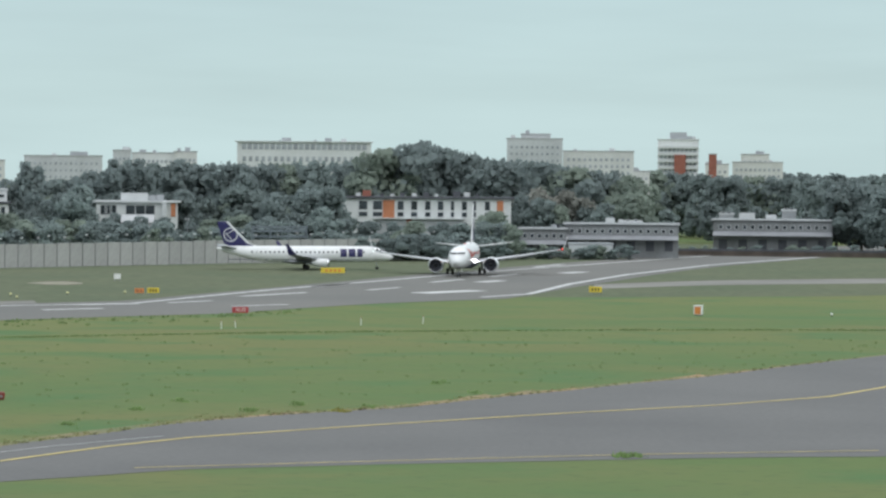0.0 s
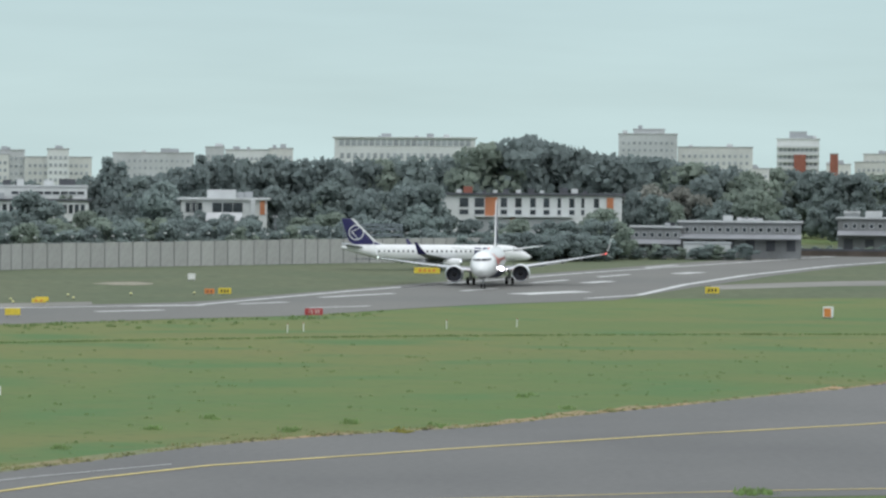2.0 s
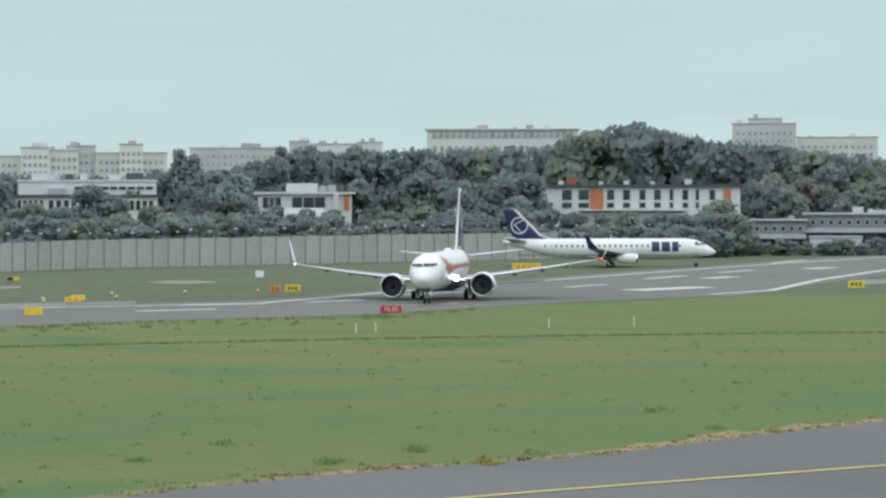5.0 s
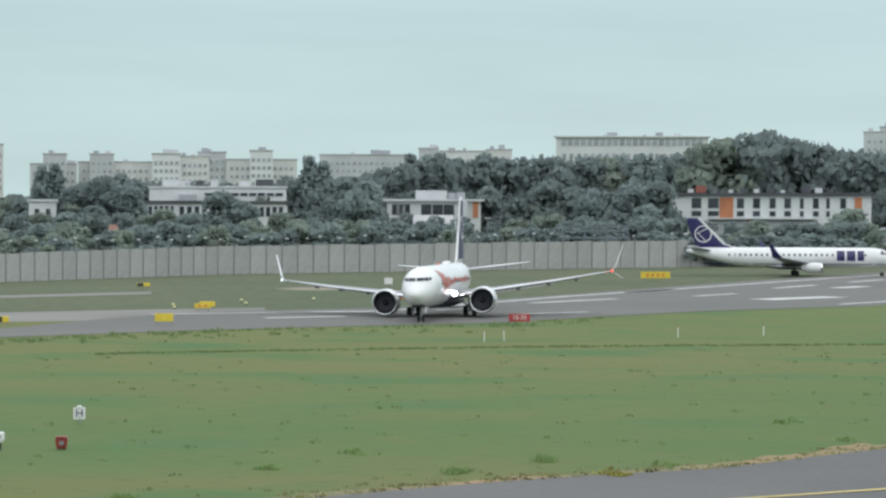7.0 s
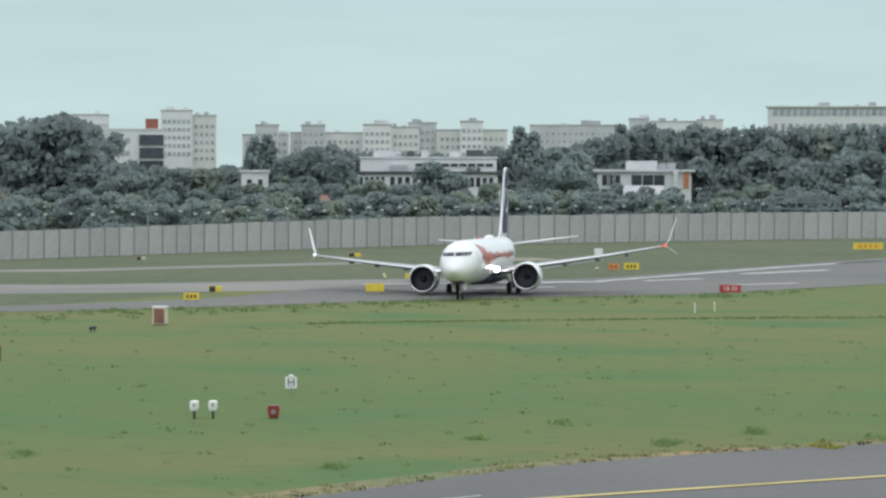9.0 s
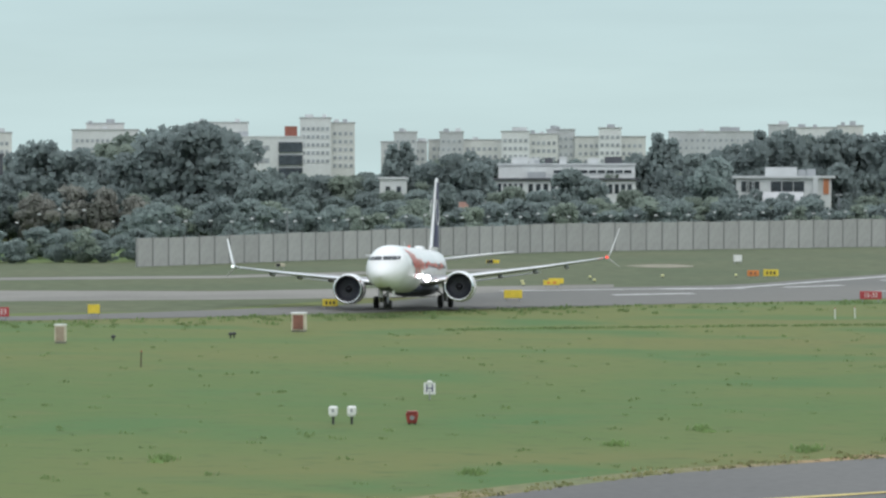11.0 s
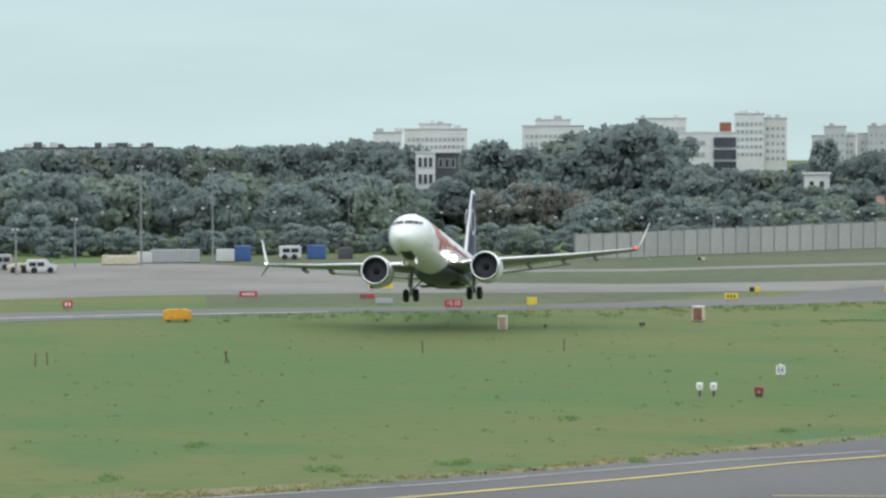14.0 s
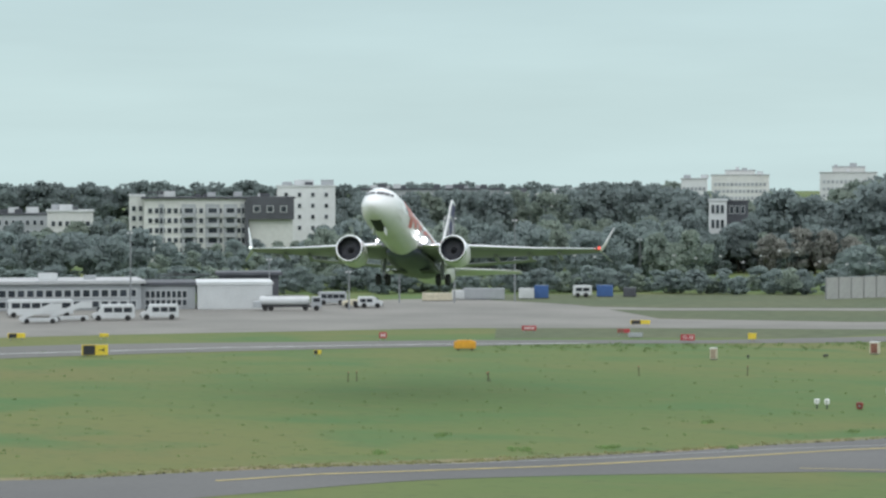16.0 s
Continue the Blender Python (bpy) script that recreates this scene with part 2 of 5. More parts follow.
strip("taxiway_link", [(560, 352), (800, 372), (1300, 396)], [(560, 370), (800, 392), (1300, 420)], 0.012, CONCRETE, "pale concrete taxiway link in the grass")

SOIL = material("bare_tan_soil", (0.27, 0.235, 0.19), 0.95, 0, 0.2, 0.3, second=(0.19, 0.19, 0.13))
strip("bare_soil", [(-680, 364), (-640, 359), (-600, 358), (-560, 362)], [(-680, 365), (-640, 370), (-600, 371), (-560, 366)], 0.014, SOIL, "bare tan soil patch in the rough grass")


def painted(name, line, width, z, mat, label):
    """A painted line on the ground through (bearing, distance) points."""
    pts = [spot(b, v, z) for b, v in line]
    side = []
    for i, p in enumerate(pts):
        d = (pts[min(i + 1, len(pts) - 1)] - pts[max(i - 1, 0)]).normalized()
        side.append(Vector((-d.y, d.x, 0)) * width / 2)
    bm = loft([[p - s for p, s in zip(pts, side)], [p + s for p, s in zip(pts, side)]], cap=False, wrap=False)
    return tagged(part(name, bm, mat), label, kind="structure")


painted("taxiway_centre_line", [(-3500, 72), (-3018, 75), (-1968, 80), (-1300, 88), (-900, 95.5), (-600, 101), (17, 110), (600, 121), (1046, 131), (1335, 142), (1416, 150), (1650, 178)],
        0.42, 0.05, PAINT_Y, "faded yellow centre line on asphalt")
painted("taxiway_edge_line", [(-2500, 81), (-1800, 86), (-1100, 96), (-690, 102)], 0.15, 0.05, PAINT_W, "thin worn white edge line on asphalt")
painted("taxiway_edge_line", [(-900, 82), (193, 86), (900, 91), (1686, 98)], 0.22, 0.05, PAINT_Y, "faint yellow edge line on asphalt")
painted("runway_edge_line", [(-900, 285), (-484, 294), (-164, 338), (0, 362), (300, 420), (784, 545)], 1.1, 0.06, PAINT_W, "worn white runway edge line")
painted("runway_edge_line", [(316, 318), (420, 330), (506, 370), (620, 415), (784, 475), (1100, 580)], 1.2, 0.06, PAINT_W, "worn white runway edge line")
painted("runway_edge_line", [(-3700, 214), (-3015, 222), (-2460, 227), (-2050, 229)], 0.7, 0.06, PAINT_W, "worn white runway edge line")
# centre dashes and touchdown bars
for p, q, w in (((-230, 316), (-80, 330), 1.4), ((176, 330), (306, 341), 4.0), ((306, 374), (356, 382), 2.5), ((486, 420), (526, 428), 3.0), ((-620, 290), (-470, 292), 1.2), ((-400, 296), (-300, 302), 1.2),
                ((-60, 352), (20, 366), 1.2), ((60, 340), (130, 350), 1.2), ((200, 372), (270, 386), 1.2), ((330, 400), (390, 414), 1.2), ((-700, 276), (-560, 280), 1.5), ((-260, 286), (-130, 292), 1.0), ((420, 452), (480, 470), 1.4)):
    painted("runway_bar", [p, ((p[0] + q[0]) / 2, (p[1] + q[1]) / 2), q], w, 0.06, PAINT_W, "worn white runway bar")

# ---- airliners ----
WHITE = material("white_aircraft_paint", (0.78, 0.79, 0.79), 0.25, 0, 0.04, 0.4)
NAVY = material("navy_aircraft_paint", (0.025, 0.022, 0.11), 0.3, 0, 0.1, 0.5)
GREYM = material("grey_aircraft_metal", (0.33, 0.34, 0.36), 0.35, 0.5, 0.1, 0.6)
STEEL = material("polished_lip", (0.75, 0.76, 0.78), 0.18, 1.0, 0.05, 0.6)
DARK = material("dark_intake", (0.015, 0.017, 0.03), 0.5, 0, 0.2, 2)
FAN = material("dark_titanium_fan", (0.045, 0.047, 0.055), 0.45, 0.6, 0.1, 1)
TYRE = material("black_tyre_rubber", (0.02, 0.02, 0.021), 0.85, 0, 0.2, 3)
GLASS = material("cockpit_glass", (0.02, 0.025, 0.035), 0.08, 0, 0.1, 1)
RED = material("orange_red_livery", (0.52, 0.045, 0.03), 0.3, 0, 0.25, 0.9, second=(0.42, 0.13, 0.08))
WING = material("grey_wing_paint", (0.27, 0.28, 0.30), 0.4, 0, 0.08, 0.6)
BELLY = material("blue_grey_belly", (0.085, 0.095, 0.14), 0.35, 0, 0.15, 0.5)


def ring_at(y, z, w, top, low, n=28):
    out = []
    for i in range(n):
        a = 2 * math.pi * i / n
        s = math.sin(a)
        out.append(Vector((w * math.cos(a), y, z + (top if s > 0 else low) * s)))
    return out


def skin(stations, y):
    """Interpolated hull measures at a station y."""
    st = sorted(stations)
    for a, b in zip(st, st[1:]):
        if a[0] <= y <= b[0]:
            k = (y - a[0]) / (b[0] - a[0])
            return [p + (q - p) * k for p, q in zip(a, b)]
    return st[0] if y < st[0][0] else st[-1]


def on_hull(stations, y, z, out=0.02):
    """x of the hull's right side at y and z, a little proud."""
    _, zc, w, top, low = skin(stations, y)
    h = top if z > zc else low
    k = max(-0.999, min(0.999, (z - zc) / h))
    return w * math.sqrt(1 - k * k) + out


def patch(stations, y0, y1, z0, z1, side, name, mat, parent, label="", out=0.02, slope=0.0, nz=3, ny=3):
    """A thin curved panel that lies on the hull."""
    rows = []
    for j in range(nz + 1):
        row = []
        for i in range(ny + 1):
            y = y0 + (y1 - y0) * i / ny
            z = z0 + (z1 - z0) * j / nz + slope * (y - y0)
            row.append(Vector((side * on_hull(stations, y, z, out), y, z)))
        rows.append(row)
    return part(name, loft(rows, cap=False, wrap=False), mat, parent, label, smooth=True)


def wheel(parent, at, r, w, name="wheel"):
    hub = part(name, turned([(-w / 2 * 0.9, r * 0.5), (w / 2 * 0.9, r * 0.5)], "X", 16), GREYM, parent, "grey wheel hub", local=pose(*at))
    part("tyre", turned([(-w / 2, r * 0.52), (-w / 2, r * 0.9), (-w / 3, r), (w / 3, r), (w / 2, r * 0.9), (w / 2, r * 0.52)], "X", 20), TYRE, hub)
    return hub


def engine(parent, at, r, length, cowl=WHITE):
    e = part("engine", turned([(0, r * 0.86), (0.12, r * 0.97), (-0.5, r * 1.03), (-length * 0.45, r * 1.05), (-length * 0.8, r * 0.86), (-length, r * 0.62)], "Y", 32, cap=False),
             cowl, parent, "white engine nacelle with a dark intake", smooth=True, local=pose(*at))
    part("intake_lip", turned([(-0.02, r * 0.84), (0.1, r * 0.88), (0.16, r * 0.93), (0.1, r * 0.99), (-0.18, r * 1.035)], "Y", 32, cap=False), STEEL, e, "polished metal intake lip", smooth=True)
    part("intake", turned([(0.0, r * 0.85), (-0.7, r * 0.78), (-0.75, 0.05)], "Y", 32, cap=False), DARK, e, "dark fan intake", smooth=True)
    part("spinner", turned([(-0.25, 0.03), (-0.5, r * 0.16), (-0.74, r * 0.24)], "Y", 16), FAN, e, smooth=True)
    for k in range(18):
        part("fan_blade", cube((0, -0.72, r * 0.5), (0.1, 0.03, r * 0.52), pose(0, 0, 0, 0, k * 20, 0)), FAN, e)
    part("core_nozzle", turned([(-length * 0.8, r * 0.55), (-length * 1.12, r * 0.4), (-length * 1.3, r * 0.12)], "Y", 20), GREYM, e, "bare metal nozzle", smooth=True)
    return e


GEAR = []


def twinjet():
    """The white airliner on its take-off run, forward +y, gear on z 0."""
    root = new("airliner")
    tagged(root, "white twin-engine airliner with orange-red hull artwork taking off", "airliner")
    st = [(19.6, 2.7, 0.04, 0.04, 0.04), (19.4, 2.72, 0.38, 0.34, 0.36), (18.9, 2.78, 0.78, 0.7, 0.74), (18.2, 2.9, 1.12, 1.05, 1.1),
          (17.4, 3.02, 1.4, 1.5, 1.36), (16.4, 3.14, 1.63, 1.86, 1.6), (15.0, 3.24, 1.8, 2.0, 1.8), (13.0, 3.3, 1.88, 2.02, 1.95),
          (6.0, 3.3, 1.88, 2.02, 1.98), (-5.0, 3.3, 1.88, 2.02, 1.98), (-8.5, 3.38, 1.85, 1.96, 1.75), (-12.0, 3.62, 1.55, 1.72, 1.3),
          (-15.5, 4.0, 1.05, 1.28, 0.9), (-18.5, 4.42, 0.5, 0.62, 0.5), (-19.9, 4.6, 0.16, 0.2, 0.18)]
    part("fuselage", loft([ring_at(*s) for s in st]), WHITE, root, "glossy white fuselage", smooth=True)
    # belly fairing
    part("belly_fairing", loft([ring_at(y, z, w, h, h, 20) for y, z, w, h in ((6.5, 1.9, 0.9, 0.35), (5, 1.75, 1.7, 0.62), (1, 1.7, 2.05, 0.72), (-3, 1.72, 2.0, 0.7), (-5.5, 1.9, 1.2, 0.45), (-7, 2.0, 0.5, 0.2))]),
         BELLY, root, "blue-grey belly fairing", smooth=True)
    for s in (-1, 1):
        part("wing", foil([((s * 1.2, 6.2, 2.15), 8.2, 1.0), ((s * 5.2, 3.7, 2.62), 5.3, 0.62), ((s * 11.5, -0.5, 3.35), 3.2, 0.36), ((s * 16.6, -3.7, 4.05), 1.7, 0.2), ((s * 16.95, -3.95, 4.15), 1.55, 0.18)]),
             WING, root, "grey swept wing", smooth=True)
        part("slat", foil([((s * 2.0, 5.95, 2.2), 0.75, 0.5), ((s * 5.2, 3.82, 2.63), 0.55, 0.34), ((s * 11.5, -0.42, 3.36), 0.4, 0.22), ((s * 16.6, -3.64, 4.06), 0.26, 0.14)]), STEEL, root, "bright bare-metal leading edge", smooth=True)
        w = part("winglet", foil([((s * 16.9, -4.0, 4.1), 1.5, 0.16), ((s * 17.25, -4.7, 4.7), 1.2, 0.12), ((s * 17.95, -6.3, 6.75), 0.5, 0.05)], up=(s * 1, 0, 0.2)), WHITE, root, "raked upper winglet", smooth=True)
        part("lower_blade", foil([((s * 16.95, -4.2, 4.1), 1.2, 0.1), ((s * 17.95, -5.9, 3.3), 0.4, 0.04)], up=(0.2, 0, 1)), WHITE, w, smooth=True)
        part("position_light", turned([(-0.1, 0.02), (-0.05, 0.12), (0.1, 0.12), (0.16, 0.02)], "Y", 10, at=(s * 16.95, -3.8, 4.15)),
             glow("port_light", (1.0, 0.08, 0.05), 1.4) if s < 0 else glow("wing_light", (0.9, 1.0, 0.95), 1.2), w)
        part("tailplane", foil([((s * 0.5, -14.2, 4.5), 4.0, 0.38), ((s * 7.1, -18.3, 5.15), 1.5, 0.13)]), WHITE, root, "white tailplane", smooth=True)
        part("pylon", loft([[Vector((s * 4.83 + a, y, z)) for a, z in ((-0.16, 2.2), (0.16, 2.2), (0.12, h), (-0.12, h))] for y, h in ((5.4, 2.65), (3.2, 3.0), (0.5, 2.8))]), WHITE, root)
        engine(root, (s * 4.83, 6.3, 1.78), 1.27, 4.2)
        for k, (fx, fy, fz) in enumerate(((7.6, -1.4, 2.62), (10.6, -2.5, 2.98), (13.3, -3.6, 3.35))):
            part("flap_fairing", turned([(1.3, 0.03), (0.6, 0.16), (-0.8, 0.2), (-1.9, 0.03)], "Y", 10, at=(s * fx, fy, fz)), GREYM, root, smooth=True)
        part("flap", foil([((s * 2.2, -1.7, 1.95), 1.5, 0.16), ((s * 11.0, -3.5, 2.98), 1.0, 0.1)]), GREYM, root, "grey lowered flap")
        leg = part("main_gear", tube((s * 2.86, 0, 0.57), (s * 2.74, 0.12, 2.75), 0.14), GREYM, root, "main landing gear strut")
        part("brace", tube((s * 2.86, 0, 0.95), (s * 1.5, 0.1, 2.1), 0.07), GREYM, leg)
        GEAR.append(leg)
        for a in (-0.45, 0.45):
            wheel(leg, (s * 2.86 + a, 0, 0.565), 0.565, 0.4)
        part("gear_door", cube((s * 3.02, 0, 1.45), (0.05, 0.75, 1.1)), WHITE, root)
        # cabin windows and doors
        for k in range(42):
            y = 13.2 - k * 0.56
            patch(st, y - 0.12, y + 0.12, 3.55, 3.9, s, "cabin_window", GLASS, root, nz=1, ny=1)
        patch(st, 14.4, 15.25, 2.55, 4.35, s, "door", WHITE, root, out=0.035)
        patch(st, -13.2, -12.4, 3.0, 4.5, s, "door", WHITE, root, out=0.035)
        # cockpit panes: a level band round the brow
        def brow(x, z):
            lo, hi = 13.0, 19.5
            for _ in range(24):
                mid = (lo + hi) / 2
                if on_hull(st, mid, z, 0) > x and z < skin(st, mid)[1] + skin(st, mid)[3]:
                    lo = mid
                else:
                    hi = mid
            return lo
        for name, x0, x1, z0, z1 in (("windscreen", 0.04, 0.72, 3.97, 4.27), ("cockpit_pane", 0.75, 1.08, 3.97, 4.27), ("cockpit_pane", 1.11, 1.3, 4.0, 4.28)):
            rows = [[Vector((s * (x + 0.015), brow(x, z) + 0.035, z + 0.02)) for x in (x0 + (x1 - x0) * j / 4 for j in range(5))] for z in (z0, (z0 + z1) / 2, z1)]
            part(name, loft(rows, cap=False, wrap=False), GLASS, root, "dark cockpit pane")
        # artwork: a bold head and a torn ribbon along the window line
        rng = random.Random(7)
        for y0, y1, z0, z1, sl in ((11.2, 12.8, 3.3, 4.75, 0.1), (10.6, 11.8, 2.6, 4.1, -0.1), (9.6, 11.0, 3.2, 4.5, 0.2), (12.3, 13.1, 4.0, 4.9, 0.1), (8.6, 9.8, 3.1, 4.2, -0.2), (6.6, 8.0, 3.2, 4.1, 0.1)):
            patch(st, y0, y1, z0, z1, s, "artwork_patch", RED, root, out=0.028, slope=sl)
        y = 10.4
        while y > -6.5:
            w = rng.uniform(0.6, 1.4)
            hh = rng.uniform(0.08, 0.26)
            zc = 3.72 + 0.012 * (y - 6) + rng.uniform(-0.2, 0.2)
            patch(st, y - w, y, zc - hh, zc + hh, s, "artwork_patch", RED, root, out=0.028, slope=rng.uniform(-0.3, 0.3))
            y -= w * rng.uniform(0.8, 1.15)
        patch(st, -6.5, 4.0, 2.0, 2.6, s, "hull_title_bar", NAVY, root, out=0.026, ny=6)
    # nose gear
    leg = part("nose_gear", tube((0, 0.1, -1.6), (0, 0, 0), 0.1), GREYM, root, "nose landing gear strut", local=pose(0, 15.3, 2.0))
    part("drag_brace", tube((0, 0.05, -0.9), (0, 0.9, -0.1), 0.05), GREYM, leg)
    for a in (-0.22, 0.22):
        wheel(leg, (a, 0.1, -1.655), 0.345, 0.2)
    GEAR.append(leg)
    # near-black sheet on the closed hull: the bay's shade put into colour
    rows = []
    for i in range(7):
        y = 14.6 + 3.1 * i / 6
        _, zc, w, top, low = skin(st, y)
        rows.append([Vector((x, y, zc - low * math.sqrt(1 - (x / w) ** 2) - 0.02)) for x in (-0.48, -0.24, 0, 0.24, 0.48)])
    part("nose_gear_bay", loft(rows, cap=False, wrap=False), DARK, root, "dark sheet painted as the shaded gear bay")
    # flat near-black plates: the shade of the wheel wells put into colour
    for s in (-1, 1):
        part("main_gear_bay", cube((s * 1.35, 0, 0.985), (1.3, 1.5, 0.06), bevel=0.02), DARK, root, "dark plate painted as the shaded wheel well")
    for a in (-0.52, 0.52):
        part("nose_gear_door", cube((a, 15.6, 1.2), (0.04, 1.2, 0.55)), WHITE, root)
    # fin: white leading edge, navy rudder side
    up = (1, 0, 0)
    fin = part("fin", foil([((0, -10.8, 5.0), 7.4, 0.42), ((0, -12.6, 5.9), 6.3, 0.4), ((0, -17.2, 12.1), 2.3, 0.2), ((0, -17.5, 12.3), 1.9, 0.08)], up), WHITE, root, "white fin with navy side panels", smooth=True)
    for s in (-1, 1):
        rows = []
        for k in range(7):
            q = k / 6
            z, le, c, th = 5.7 + 6.2 * q, -12.4 - 4.7 * q, 6.4 - 4.0 * q, 0.4 - 0.2 * q
            rows.append([Vector((s * (th * b + 0.03), le - c * a, z)) for a, b in ((0.14, 0.42), (0.3, 0.5), (0.5, 0.45), (0.8, 0.2))])
        part("fin_panel", loft(rows, cap=False, wrap=False), NAVY, fin, "navy fin panel")
        part("fin_emblem", turned([(0.0, 1.25), (0.02, 1.25), (0.02, 1.05), (0.0, 1.05)], "X", 28, at=(s * 0.26, -16.2, 9.0), cap=False), WHITE, fin, "white ring emblem")
    # landing lights at the wing roots
    for s, r, e, x, y in ((-1, 0.28, 9.0, 2.15, 6.5), (1, 0.13, 7.0, 2.25, 6.3), (-1, 0.12, 7.0, 1.98, 8.6)):
        part("landing_light", turned([(-0.1, 0.02), (-0.02, r), (0.06, r * 0.8), (0.1, 0.02)], "Y", 14, at=(s * x, y, 2.5 if y < 8 else 2.75)), glow("landing_light_%d" % round(e), (1.0, 0.95, 0.99), e), root, "lit landing light")
    part("beacon", turned([(5.3, 0.12), (5.45, 0.1), (5.5, 0.02)], "Z", 10, at=(0, 2, 0)), glow("beacon", (0.8, 0.1, 0.05), 0.1), root)
    part("antenna", foil([((0, 5.0, 5.28), 0.5, 0.05), ((0, 4.8, 5.75), 0.25, 0.03)], up), WHITE, root)
    part("satcom_dome", turned([(1.6, 0.05), (1.0, 0.4), (-1.2, 0.42), (-1.9, 0.05)], "Y", 16, at=(0, -4.5, 5.2)), WHITE, root, smooth=True)
    return root


def regional_jet():
    """The parked-gear regional jet that taxies along the wall, forward +y, gear on z 0."""
    root = new("regional_jet")
    tagged(root, "white regional jet with navy tail taxiing before the wall", "airliner")
    k = 0.9
    st = [(a * k, b * k, c * k, d * k, e * k) for a, b, c, d, e in (
          (17.6, 2.5, 0.04, 0.04, 0.04), (17.3, 2.52, 0.35, 0.3, 0.34), (16.6, 2.62, 0.75, 0.72, 0.72), (15.5, 2.85, 1.1, 1.15, 1.05),
          (14.2, 3.05, 1.36, 1.5, 1.4), (12.5, 3.15, 1.5, 1.65, 1.62), (5, 3.15, 1.5, 1.66, 1.66), (-8, 3.15, 1.5, 1.66, 1.66), (-11, 3.25, 1.4, 1.55, 1.35),
          (-14, 3.55, 1.05, 1.25, 0.9), (-17, 4.0, 0.55, 0.75, 0.5), (-18.6, 4.25, 0.15, 0.25, 0.2))]
    part("fuselage", loft([ring_at(*s) for s in st]), WHITE, root, "glossy white fuselage", smooth=True)
    part("belly_fairing", loft([ring_at(y * k, z * k, w * k, h * k, h * k, 20) for y, z, w, h in ((4, 1.75, 0.5, 0.2), (2, 1.6, 1.4, 0.5), (-3, 1.6, 1.5, 0.52), (-6, 1.8, 0.5, 0.2))]), GREYM, root, "grey belly fairing", smooth=True)
    for s in (-1, 1):
        part("wing", foil([((s * 1.0, 3.2, 1.75), 5.6, 0.7), ((s * 4.4, 1.3, 2.1), 3.7, 0.42), ((s * 12.0, -2.9, 3.0), 1.5, 0.15)]), GREYM, root, "grey swept wing", smooth=True)
        part("winglet", foil([((s * 12.0, -2.9, 3.0), 1.5, 0.14), ((s * 12.35, -3.6, 3.7), 1.0, 0.1), ((s * 12.7, -4.6, 5.0), 0.45, 0.04)], up=(1, 0, 0.2)), NAVY, root, "dark upturned winglet")
        part("tailplane", foil([((s * 0.4, -12.9, 3.9), 2.9, 0.25), ((s * 5.4, -15.4, 4.4), 1.2, 0.1)]), GREYM, root, "grey tailplane", smooth=True)
        part("pylon", cube((s * 3.9, 1.8, 1.85), (0.25, 2.4, 0.5)), GREYM, root)
        engine(root, (s * 3.9, 3.4, 1.35), 0.75, 3.0)
        leg = part("main_gear", tube((s * 2.6, -0.3, 0.45), (s * 2.5, -0.3, 1.7), 0.11), GREYM, root)
        for a in (-0.3, 0.3):
            wheel(leg, (s * 2.6 + a, -0.3, 0.45), 0.45, 0.3)
        for i in range(26):
            y = 10.2 - i * 0.82
            patch(st, y - 0.14, y + 0.14, 3.05, 3.4, s, "cabin_window", GLASS, root, nz=1, ny=1)
        # the maker's-style title as plain bars
        for y0, y1 in ((9.2, 10.2), (7.6, 8.9), (6.1, 7.3)):
            patch(st, y0 - 0.2, y1 - 0.2, 2.35, 3.85, s, "title_bar", NAVY, root, "navy title shape", out=0.03)
        for y in (11.3, -10.2):
            patch(st, y, y + 0.75, 2.2, 3.8, s, "door", WHITE, root, out=0.035)
        for y0, y1, z0, z1 in ((13.7, 14.25, 3.25, 3.75), (13.1, 13.6, 3.3, 3.85), (12.55, 13.0, 3.3, 3.85)):
            patch(st, y0, y1, z0, z1, s, "cockpit_pane", GLASS, root, nz=2, ny=2, out=0.03)
        patch(st, -14.5, 13, 1.78, 1.86, s, "hull_stripe", NAVY, root, "thin navy stripe", out=0.02, ny=12)
    leg = part("nose_gear", tube((0, 12.8, 0.3), (0, 12.7, 1.5), 0.08), GREYM, root)
    for a in (-0.17, 0.17):
        wheel(leg, (a, 12.8, 0.3), 0.3, 0.17)
    up = (1, 0, 0)
    fin = part("fin", foil([((0, -9.6, 4.3), 4.9, 0.3), ((0, -11.0, 4.8), 4.4, 0.3), ((0, -14.7, 8.5), 2.0, 0.16), ((0, -14.9, 8.75), 1.6, 0.06)], up), NAVY, root, "navy fin with a white ring emblem")
    part("fin_leading_edge", foil([((0, -9.3, 4.32), 0.9, 0.34), ((0, -10.75, 4.8), 0.75, 0.34), ((0, -14.5, 8.55), 0.6, 0.22), ((0, -14.75, 8.75), 0.5, 0.1)], up), WHITE, fin, "white leading edge")
    for s in (-1, 1):
        ring = [[Vector((s * (0.17 + e), -14.2 + r * math.cos(a), 6.35 + r * math.sin(a))) for a in (2 * math.pi * i / 32 for i in range(32))] for r, e in ((1.3, 0.0), (1.3, 0.02), (1.14, 0.02), (1.14, 0.0))]
        part("fin_emblem", loft(ring, cap=False), WHITE, fin, "white ring emblem")
        part("emblem_bar", tube((s * 0.2, -13.4, 7.3), (s * 0.2, -15.1, 6.4), 0.09, 0.05, 6), WHITE, fin)
        part("emblem_bar", tube((s * 0.2, -15.0, 6.5), (s * 0.2, -13.9, 5.3), 0.09, 0.05, 6), WHITE, fin)
    return root


airliner = twinjet()
jet = regional_jet()

